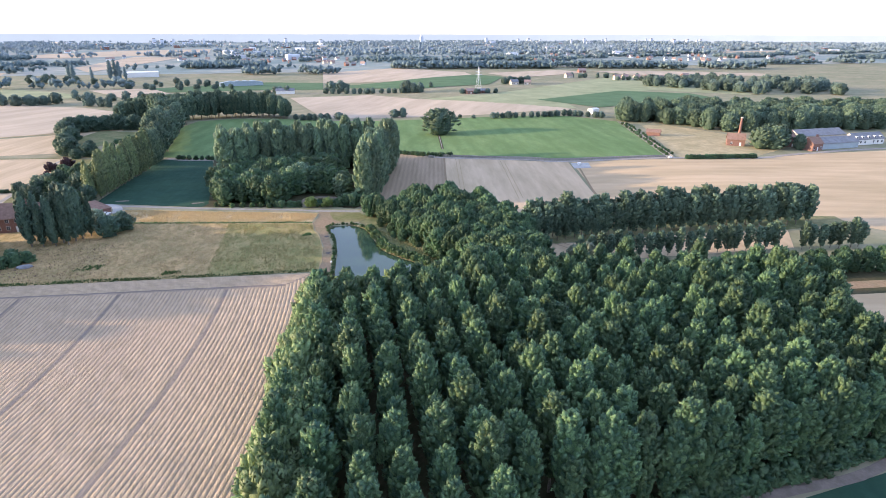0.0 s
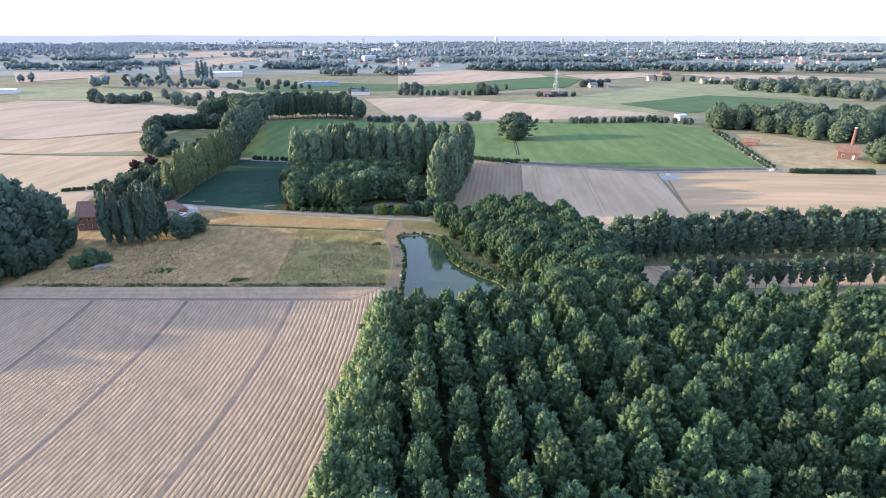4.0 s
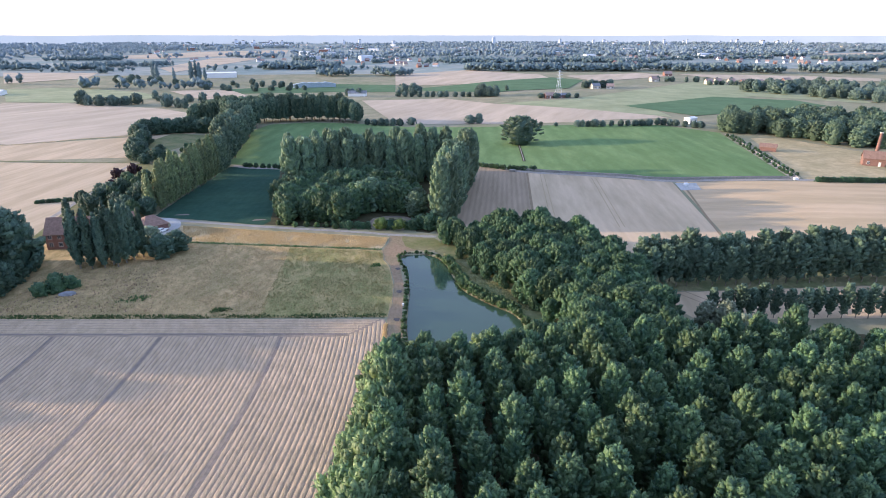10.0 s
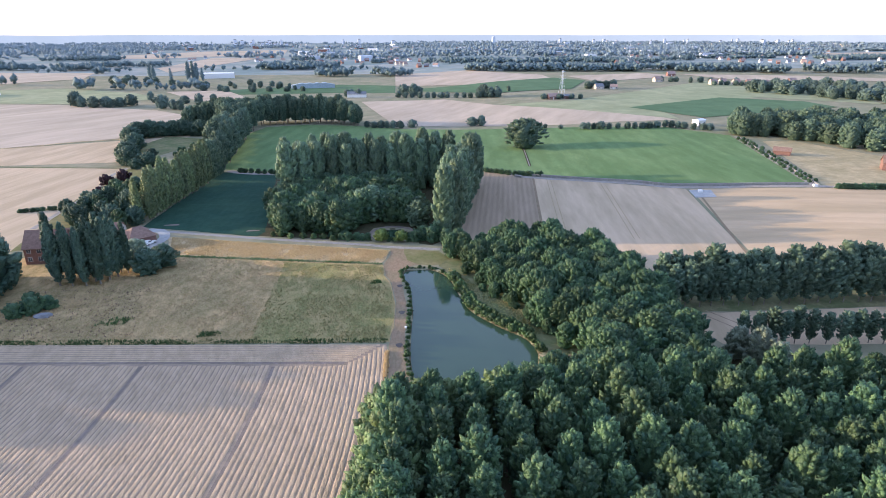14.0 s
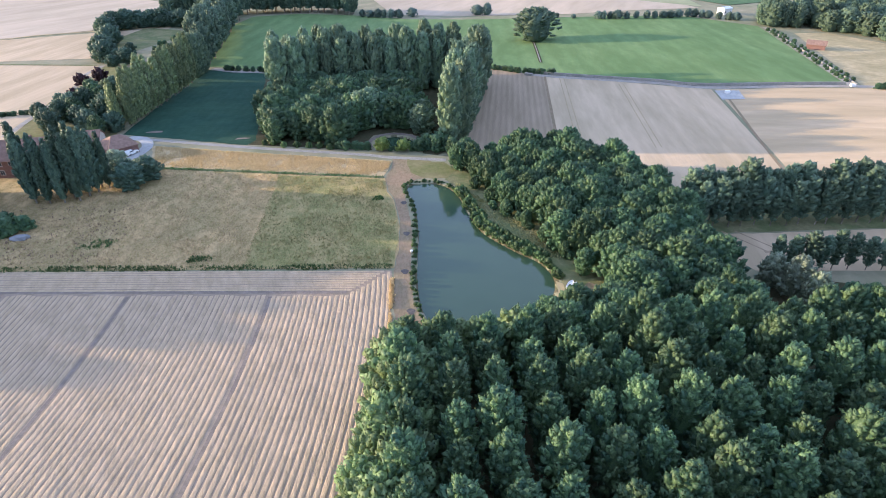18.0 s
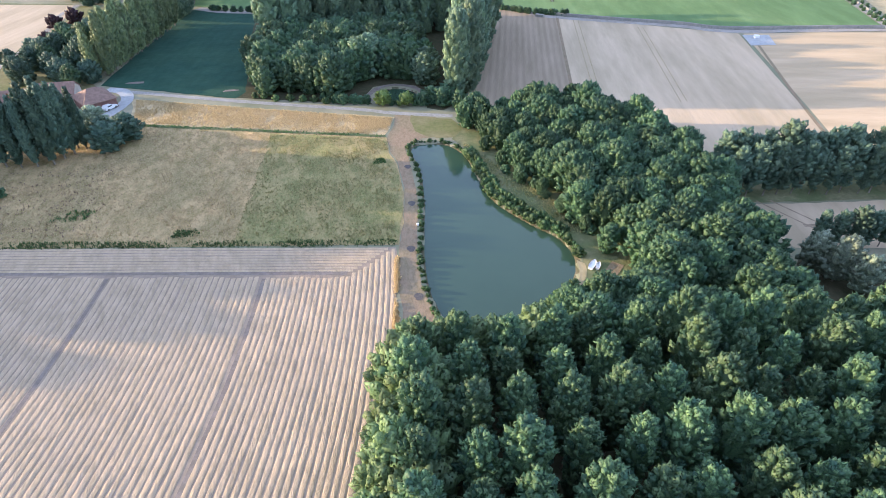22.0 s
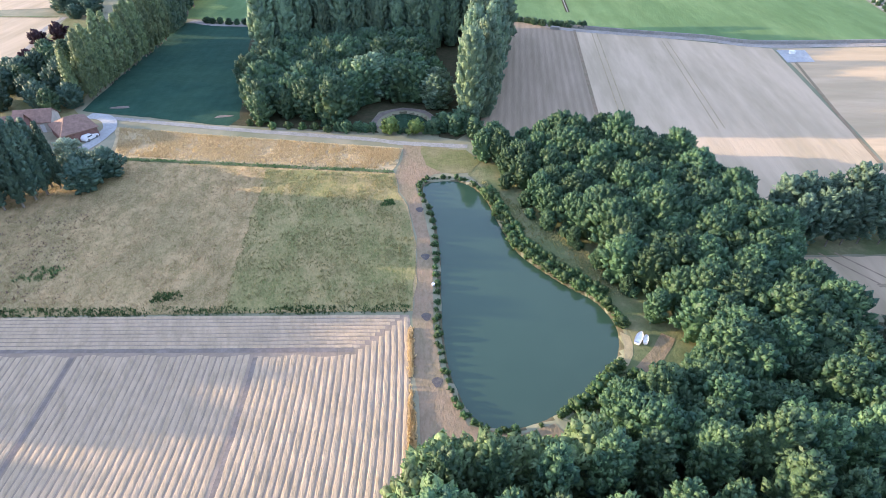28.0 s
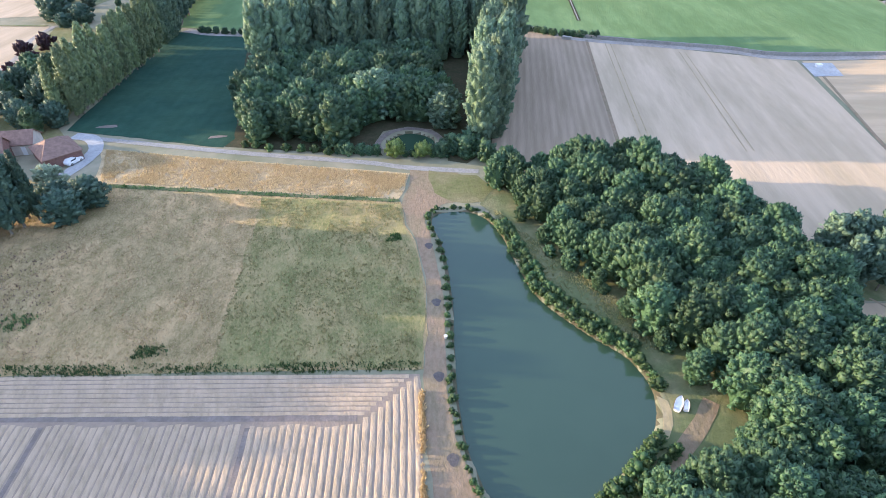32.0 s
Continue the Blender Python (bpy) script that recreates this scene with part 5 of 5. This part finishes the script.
house("farmhouse", -96.5, 174.5, 11.0, 8.0, 5.0, 4.2, 2, M_BRICK, M_TILE, "two-storey red brick farmhouse with tiled roof", 2, 4, True)
house("garage", -76.6, 187.2, 8.0, 9.5, 2.6, 2.4, 38, M_BRICK, M_TILE, "low garage with orange tiled hip roof", 1, 0, hip=3.2, category="garage")
house("outbuilding", -87.5, 192.8, 8.5, 6.0, 2.8, 2.2, 4, M_CREAM, M_TILE, "small outbuilding with orange tiled roof", 1, 2, category="outbuilding")
house("barn", -93.0, 186.0, 12.0, 7.0, 3.2, 2.8, 12, M_BRICK, M_TILE, "brick barn with orange tiled roof", 1, 0, category="barn")
house("ruined_shed", 213.5, 274.5, 8.0, 5.0, 2.2, 1.6, -40, M_BRICK, M_TILE, "small low shed with red tiled roof", category="shed")
house("brick_works", 240.0, 234.5, 9.0, 7.0, 3.6, 3.0, -35, M_BRICK, M_TILE, "small brick works building with orange roof", 1, 2, category="building")
house("brick_house", 270.5, 212.5, 8.0, 7.0, 4.0, 3.0, 10, M_BRICK, M_TILE, "red brick house by the farm yard", 1, 3, True)
house("brick_house", 266.0, 226.0, 6.0, 7.0, 5.5, 3.0, 5, M_BRICK, M_TILE, "tall narrow red brick house", 2, 2)
house("farm_shed", 289.0, 217.0, 26.0, 10.0, 3.2, 2.6, 2, M_SHED, M_SLATE, "long blue-grey farm shed", 1, 0, category="shed")
house("farm_shed", 300.0, 240.0, 34.0, 12.0, 3.4, 2.8, 2, M_CREAM, M_SLATE, "long pale farm shed with grey roof", 1, 0, category="shed")
house("row_house", 316.0, 222.0, 22.0, 8.0, 3.2, 3.0, 2, M_WHITE, M_SLATE, "white row house with grey roof and dormers", 1, 7, dormers=5)
house("white_house", 226.0, 377.0, 7.0, 5.5, 3.6, 0.8, 20, M_WHITE, M_WHITE, "white house with flat pale roof", 1, 3)
house("field_farm", 263.0, 655.0, 10.0, 7.0, 3.2, 3.0, 10, M_CREAM, M_SLATE, "pale farmhouse among dark trees", 1, 4)
house("field_farm", 280.0, 652.0, 8.0, 6.0, 3.0, 2.6, -15, M_CREAM, M_FARTILE, "farm building beside dark trees", 1, 3)
house("field_farm", 177.0, 556.0, 9.0, 6.0, 3.0, 2.4, 5, M_BRICK, M_FARTILE, "red brick farm below the pylon", 1, 3)
house("field_farm", 194.0, 560.0, 11.0, 6.0, 2.6, 1.8, 5, M_BRICK, M_SLATE, "low brick farm shed below the pylon", 1, 0)
house("field_barn", -14.0, 641.0, 20.0, 8.0, 3.4, 2.4, -4, M_WHITE, M_SLATE, "long white barn among trees", 1, 0, category="barn")
house("white_factory", -234.0, 962.0, 48.0, 24.0, 7.0, 1.2, 14, M_WHITE, M_WHITE, "long white factory hall with flat roof", 1, 0, category="factory")
house("white_shed", -424.0, 700.0, 34.0, 16.0, 4.0, 1.4, 10, M_WHITE, M_WHITE, "long white farm shed", 1, 0, category="shed")
for k in range(4):
    house("greenhouse", -84.0 + 9.0 * k, 757.0 + 2.0 * k, 8.6, 26.0, 4.0, 2.4, 100, M_SHED, M_SHED, "pale blue glass greenhouse bay", 1, 0, category="greenhouse", group="greenhouse bays")
for bx, by, bw, turn in ((458, 693, 9, 10), (470, 684, 8, -10), (483, 673, 10, 20), (444, 700, 9, 5), (430, 697, 9, 0), (540, 701, 12, 12), (382, 749, 11, 8), (455, 853, 12, 0)):
    house("village_house", bx, by, bw, 7.0, 3.6, 3.4, turn, M_CREAM if bw % 2 else M_BRICK, M_FARTILE, "village house with red tiled roof among trees", 1, 3, group="village houses")


def chimney_stack(x, y, h):
    bm = bmesh.new()
    tube(bm, [(0, 0, -0.3), (0, 0, h * 0.5), (0, 0, h - 0.5), (0, 0, h)], [0.95, 0.78, 0.62, 0.74], 12)
    root = tagged(new("chimney_stack"), "tall round red brick factory chimney", "chimney")
    root.matrix_world = pose(x, y, ground_z(x))
    part("shaft", bm, M_BRICK, root)
    bm = bmesh.new()
    tube(bm, [(0, 0, h), (0, 0, h + 0.5)], [0.82, 0.82], 12)
    part("cap", bm, M_CREAM, root, "pale worn cap")


chimney_stack(250.0, 244.0, 13.5)


def pylon(x, y, h):
    root = tagged(new("power_pylon"), "tall grey steel lattice power pylon", "pylon")
    root.matrix_world = pose(x, y, ground_z(x), 0, 0, 20)
    def w(z):
        return 2.6 * (1 - z / h) ** 1.3 + 0.3
    for sx0 in (-1, 1):
        for sy0 in (-1, 1):
            zs = [h * q / 8 for q in range(9)]
            part("leg", tube(bmesh.new(), [(sx0 * w(z), sy0 * w(z), z - (0.4 if z == 0 else 0)) for z in zs], [0.09] * 9, 4), M_FARTOWN, root)
    for q in range(8):
        z0, z1 = h * q / 8, h * (q + 1) / 8
        for a, b in (((-1, -1), (1, -1)), ((1, -1), (1, 1)), ((1, 1), (-1, 1)), ((-1, 1), (-1, -1))):
            part("brace", tube(bmesh.new(), [(a[0] * w(z0), a[1] * w(z0), z0), (b[0] * w(z1), b[1] * w(z1), z1)], [0.035, 0.035], 4), M_FARTOWN, root)
            part("brace", tube(bmesh.new(), [(b[0] * w(z0), b[1] * w(z0), z0), (a[0] * w(z1), a[1] * w(z1), z1)], [0.035, 0.035], 4), M_FARTOWN, root)
    for z, r in ((h * 0.70, 4.6), (h * 0.82, 3.8), (h * 0.94, 2.8)):
        part("cross_arm", tube(bmesh.new(), [(-r, 0, z + 0.2), (0, 0, z), (r, 0, z + 0.2)], [0.1, 0.24, 0.1], 4), M_FARTOWN, root)


pylon(186.0, 556.0, 27.0)
pylon(520.0, 1150.0, 42.0)


def car(x, y, turn):
    """A small white hatchback: body with cabin, glass, wheels with hubs and lamps."""
    root = tagged(new("parked_car"), "small white car parked on the gravel drive", "car")
    root.matrix_world = pose(x, y, ground_z(x) + 0.11, 0, 0, turn)
    bm = bmesh.new()
    side = [(-1.95, 0.30), (-1.98, 0.75), (-1.85, 0.95), (-1.35, 1.38), (0.15, 1.42), (0.85, 0.98), (1.80, 0.85), (1.98, 0.60), (1.95, 0.30)]
    rings = [[bm.verts.new((px, yy * (0.80 if pz > 1.2 else 0.87), pz)) for px, pz in side] for yy in (-1, 1)]
    for i in range(len(side)):
        k = (i + 1) % len(side)
        bm.faces.new((rings[0][i], rings[0][k], rings[1][k], rings[1][i]))
    bm.faces.new(rings[0][::-1])
    bm.faces.new(rings[1])
    bmesh.ops.recalc_face_normals(bm, faces=bm.faces)
    bmesh.ops.bevel(bm, geom=bm.edges[:], offset=0.05, segments=1)
    part("body", bm, M_FIBRE, root)
    for s0 in (-1, 1):
        part("side_window", box(bmesh.new(), -1.2, 0.2, s0 * 0.855 - 0.01, s0 * 0.855 + 0.01, 1.0, 1.3), M_GLASS, root)
        part("headlight", box(bmesh.new(), 1.93, 2.0, s0 * 0.62 - 0.14, s0 * 0.62 + 0.14, 0.62, 0.74), M_STEEL, root)
        for x0 in (-1.2, 1.25):
            wheel = part("wheel", tube(bmesh.new(), [(x0, s0 * 0.70, 0.3), (x0, s0 * 0.90, 0.3)], [0.31, 0.31], 14), M_DARKGREY, root)
            part("hub", tube(bmesh.new(), [(x0, s0 * 0.89, 0.3), (x0, s0 * 0.92, 0.3)], [0.17, 0.15], 10), M_STEEL, wheel)
    part("windscreen", box(bmesh.new(), 0.42, 0.46, -0.68, 0.68, 1.02, 1.3), M_GLASS, root)


car(-72.2, 184.2, 62)

# ---- small things by the pond ----
def boat(x, y, turn, length):
    root = tagged(new("rowing_boat"), "small white fibreglass rowing boat pulled up on the bank", "boat")
    root.matrix_world = pose(x, y, ground_z(x) + 0.12, 4, -6, turn)
    L, B = length, 0.19 * length + 0.05
    def station(u, inner):
        w = B * (1 - max(0, u * 2 - 1) ** 2.2) * (0.82 + 0.18 * min(1, u * 3))
        k = 0.9 if inner else 1.0
        z0 = 0.10 if inner else 0.0
        x0 = (u - 0.45) * L * (0.97 if inner else 1)
        return [(x0, s * w * k * q, z0 + (0.42 - z0) * hh) for s, q, hh in ((-1, 1.0, 1.0), (-1, 0.82, 0.35), (-1, 0.3, 0.0), (1, 0.3, 0.0), (1, 0.82, 0.35), (1, 1.0, 1.0))]
    bm = bmesh.new()
    rims = []
    for inner in (False, True):
        rings = [[bm.verts.new(c) for c in station(q / 8, inner)] for q in range(9)]
        for r0, r1 in zip(rings, rings[1:]):
            for i in range(5):
                f = (r0[i], r1[i], r1[i + 1], r0[i + 1])
                bm.faces.new(f if not inner else f[::-1])
        bm.faces.new(rings[0] if not inner else rings[0][::-1])
        rims.append(rings)
    for q in range(8):
        for i in (0, 5):
            bm.faces.new((rims[0][q][i], rims[0][q + 1][i], rims[1][q + 1][i], rims[1][q][i]))
    bmesh.ops.recalc_face_normals(bm, faces=bm.faces)
    part("hull", bm, M_FIBRE, root)
    for u in (-0.26 * length, 0.08 * length):
        part("thwart", box(bmesh.new(), u, u + 0.2, -B * 0.8, B * 0.8, 0.26, 0.30), M_FIBRE, root)
    part("gunwale", tube(bmesh.new(), [(c[0], c[1] * 1.02, 0.43) for c in (station(q / 8, False)[0] for q in range(9))], [0.03] * 9, 5), M_WOOD, root)
    part("gunwale", tube(bmesh.new(), [(c[0], c[1] * 1.02, 0.43) for c in (station(q / 8, False)[5] for q in range(9))], [0.03] * 9, 5), M_WOOD, root)


boat(35.6, 101.5, 52, 2.7)
boat(36.5, 101.1, 60, 1.9)


def bucket(x, y, label):
    root = tagged(new("bucket"), label, "bucket")
    root.matrix_world = pose(x, y, ground_z(x) + 0.05)
    bm = bmesh.new()
    tube(bm, [(0, 0, 0), (0, 0, 0.42), (0, 0, 0.45)], [0.22, 0.30, 0.32], 12)
    part("body", bm, M_WHITE, root)
    bm = bmesh.new()
    tube(bm, [(0.30 * math.cos(a), 0, 0.42 + 0.26 * math.sin(a)) for a in np.linspace(0, math.pi, 9)], [0.012] * 9, 4)
    part("handle", bm, M_STEEL, root)


bucket(6.1, 117.9, "white plastic bucket standing on the path")
# The bucket shape stands in for a pale stone here.
bucket(22.6, 138.8, "pale stone among bank plants, modelled as a bucket")


def ditch_wall(points, height):
    """Low concrete kerb wall along the farm track, in cast lengths."""
    root = tagged(new("kerb_wall"), "low grey concrete wall along the farm track", "wall")
    c = curve_through(points, 10, False)
    for (x0, y0), (x1, y1) in zip(c, c[1:]):
        dx, dy = x1 - x0, y1 - y0
        n = math.hypot(dx, dy)
        px, py = -dy / n * 0.18, dx / n * 0.18
        bm = bmesh.new()
        lo = [(x0 + px, y0 + py), (x1 + px, y1 + py), (x1 - px, y1 - py), (x0 - px, y0 - py)]
        v = [bm.verts.new((x, y, ground_z(x) + z)) for z in (-0.2, height) for x, y in lo]
        for f in ((3, 2, 1, 0), (4, 5, 6, 7), (0, 1, 5, 4), (1, 2, 6, 5), (2, 3, 7, 6), (3, 0, 4, 7)):
            bm.faces.new([v[i] for i in f])
        bmesh.ops.recalc_face_normals(bm, faces=bm.faces)
        part("wall_length", bm, M_CONC, root)


ditch_wall([(69.5, 262.0), (96, 246.2), (115, 235.2), (131, 224.2), (181, 213.6)], 1.2)
ditch_wall([(184.6, 212.0), (203, 267.0), (222, 324.0)], 0.7)

# culvert blocks at the track corner and a trough on the pad
for x, y, w, label in ((68.0, 258.5, 3.4, "pale concrete culvert head beside the track"), (182.0, 211.0, 1.6, "pale concrete gate block at the field corner"), (133.0, 213.5, 1.6, "white water trough on the concrete pad")):
    bm = box(bmesh.new(), -w / 2, w / 2, -0.7, 0.7, -0.1, 0.9)
    bmesh.ops.bevel(bm, geom=bm.edges[:], offset=0.06, segments=2)
    ob = tagged(part("concrete_block", bm, M_CONC if w != 1.6 else M_WHITE), label, "block")
    ob.matrix_world = pose(x, y, ground_z(x) + 0.1, 0, 0, -35 if w > 2 else -10)

# a tarpaulin heap in the rough meadow
bm = bmesh.new()
bmesh.ops.create_icosphere(bm, subdivisions=3, radius=1.0)
for v in bm.verts:
    n0 = noise.noise(v.co * 1.7)
    v.co = Vector((v.co.x * 2.2, v.co.y * 1.2, max(v.co.z, -0.1) * 0.9)) * (1 + 0.25 * n0)
ob = tagged(part("tarpaulin", bm, M_SLATE), "heap under a grey sheet in rough grass", "heap")
ob.matrix_world = pose(-79.6, 134.6, 0.1)

# ---- far woods, town and skyline ----
def wood_mass(name, trees, material, label, seed, per, size):
    """Far trees as one mesh of uneven lobed crowns."""
    rng = np.random.default_rng(seed)
    cs, rs = [], []
    for x, y, r, h in trees:
        for k in range(4 if per > 3 else 3):
            a = rng.uniform(0, 6.28)
            q = r * rng.uniform(0.2, 0.7)
            cs.append((x + q * math.cos(a), y + q * math.sin(a), gz(x) + h * rng.uniform(0.3, 0.75)))
            rs.append(r * rng.uniform(0.45, 0.75))
    cs, rs = np.array(cs), np.array(rs)
    v0, f0 = lumps(rng, cs, rs, 1.0)
    v1, f1 = leaf_cloud(rng, np.zeros((len(cs), 3)), rs, per, float(np.mean(rs)) * size, 0.4, 0.0)
    v1 = v1.reshape(len(cs), -1, 3) + cs[:, None]
    v1 = v1.reshape(-1, 3)
    low = np.array([gz(x) for x in v1[:, 0]])
    v1[:, 2] = np.maximum(v1[:, 2], low)
    me = quick_mesh(name, np.vstack([v1, v0]), f1, f0 + len(v1))
    me.materials.append(material)
    return tagged(new(name, me), label, "wood", kind="stuff")


def on_field(x, y):
    return any(x0 < x < x1 and y0 < y < y1 and inside(x, y, pts) for x0, x1, y0, y1, pts in FAR_OUTLINES)


wr = random.Random(21)
near_trees, far_trees = [], []


def tree_band(out, x0, y0, x1, y1, depth, step, size, check):
    """Trees scattered along a line with some depth, thinning at its ends."""
    n = max(2, int(math.hypot(x1 - x0, y1 - y0) * max(depth, 4) / (step * step)))
    for k in range(n):
        u = wr.random()
        d = depth * (0.35 + 0.65 * min(1, 5 * u, 5 * (1 - u))) * wr.uniform(-0.5, 0.5)
        x, y = x0 + (x1 - x0) * u + wr.uniform(-2, 2), y0 + (y1 - y0) * u + d
        if noise.noise((x * 0.012, y * 0.012, 3.3)) < -0.22 or (check and on_field(x, y)):
            continue
        q = size * wr.uniform(0.65, 1.25)
        out.append((x, y, 5.0 * q, 11.5 * q))


for x0, y0, x1, y1, depth in ((-505, 863, -469, 859, 18), (-358, 775, -303, 769, 26), (-280, 750, -184, 739, 8), (-700, 1209, -502, 1187, 50), (-211, 1200, -60, 1186, 90),
                              (-87, 985, 66, 968, 45), (170, 1030, 459, 995, 70), (430, 985, 660, 955, 80), (640, 905, 860, 880, 80)):
    tree_band(near_trees, x0, y0, x1, y1, depth, 7.5, 1.15, False)
for k in range(120):
    y = 1000 + 1100 * wr.random()
    x = wr.uniform(-0.85, 1.25) * y
    half, tilt = wr.uniform(25, 130), wr.uniform(-0.25, 0.25)
    if k % 5 == 0:
        tilt, half = wr.uniform(1.0, 2.0), wr.uniform(25, 60)
    tree_band(near_trees, x - half * math.cos(tilt), y - half * math.sin(tilt), x + half * math.cos(tilt), y + half * math.sin(tilt), wr.choice((5, 8, 30, 55)), 8.0, 1.0, True)
for k in range(270):
    y = 1550 + 3050 * wr.random()
    x = wr.uniform(-0.85, 1.3) * y
    half = wr.uniform(120, 420)
    tree_band(far_trees, x - half, y - wr.uniform(-40, 40), x + half, y + wr.uniform(-40, 40), wr.choice((20, 50, 90)), 23.0, 1.5, True)
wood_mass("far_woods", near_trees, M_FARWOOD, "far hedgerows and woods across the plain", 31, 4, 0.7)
wood_mass("distant_woods", far_trees, M_FARWOOD2, "distant woods coloured haze-blue towards the horizon", 32, 2, 0.9)

town = random.Random(8)
made = 0
while made < 430:
    y = 1180 + 2900 * town.random() ** 1.15
    x = town.uniform(-0.35, 1.1) * y
    if on_field(x, y) or noise.noise((x * 0.003, y * 0.002, 2.2)) < -0.05:
        continue
    made += 1
    w, d, h = town.uniform(6, 11), town.uniform(6, 8), town.uniform(2.6, 4.6)
    big = town.random() < 0.22 and y > 1500
    if big:
        w, d, h = town.uniform(20, 42), town.uniform(10, 18), town.uniform(6, 14)
    wall = town.choice((M_WHITE, M_CREAM, M_FARTOWN, M_BRICK))
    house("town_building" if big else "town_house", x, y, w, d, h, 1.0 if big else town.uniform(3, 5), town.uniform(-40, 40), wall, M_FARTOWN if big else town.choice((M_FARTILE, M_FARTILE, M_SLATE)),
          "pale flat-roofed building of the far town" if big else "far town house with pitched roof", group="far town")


def tower(x, y, w, h, label, dome=False):
    root = tagged(new("tower_block"), label, "tower")
    root.matrix_world = pose(x, y, ground_z(x), 0, 0, 15)
    part("body", box(bmesh.new(), -w / 2, w / 2, -w / 3, w / 3, -1, h), M_FARTOWN, root)
    part("roof", box(bmesh.new(), -w / 3, w / 3, -w / 4, w / 4, h, h + 4), M_SLATE, root)
    if dome:
        bm = bmesh.new()
        bmesh.ops.create_uvsphere(bm, u_segments=14, v_segments=8, radius=w * 0.42)
        for v in bm.verts:
            v.co.z = max(v.co.z, 0) * 1.3 + h
        part("dome", bm, M_FARTOWN, root, "pale dome")


tower(858, 4080, 22, 40, "pale domed tower on the far skyline", True)
for k in range(44):
    y = 3900 + town.uniform(-600, 550)
    u = town.choice((town.uniform(-0.22, -0.12), town.uniform(-0.05, 0.35), town.uniform(0.35, 0.8)))
    tower(u * y, y, town.uniform(10, 24), town.uniform(14, 32), "pale tower block on the far skyline")

# the rim of the plain, its haze a blue glow in the material
bm = bmesh.new()
prev = None
for k in range(121):
    a = radians(-62 + 124 * k / 120)
    x, y = 4820 * math.sin(a), 4820 * math.cos(a)
    top = 60 + 5 * noise.noise((k * 0.13, 0, 0)) + 2 * noise.noise((k * 0.7, 3, 0))
    cur = [bm.verts.new((x, y, -2)), bm.verts.new((x, y, top)), bm.verts.new((x * 1.03, y * 1.03, top - 4)), bm.verts.new((x * 1.03, y * 1.03, -2))]
    if prev:
        for i in range(3):
            bm.faces.new((prev[i], cur[i], cur[i + 1], prev[i + 1]))
    prev = cur
bmesh.ops.recalc_face_normals(bm, faces=bm.faces)
tagged(part("backdrop", bm, M_HAZE), "low rim of the distant plain, glowing haze-blue", "backdrop", kind="structure")

# ---- the first tree of each shape takes its place ----
for ob, m in KEEP:
    ob.matrix_basis = m
for group_ in KINDS.values():
    for entry in group_:
        if not entry[1]:
            for o in (*entry[0].children_recursive, entry[0]):
                bpy.data.objects.remove(o)
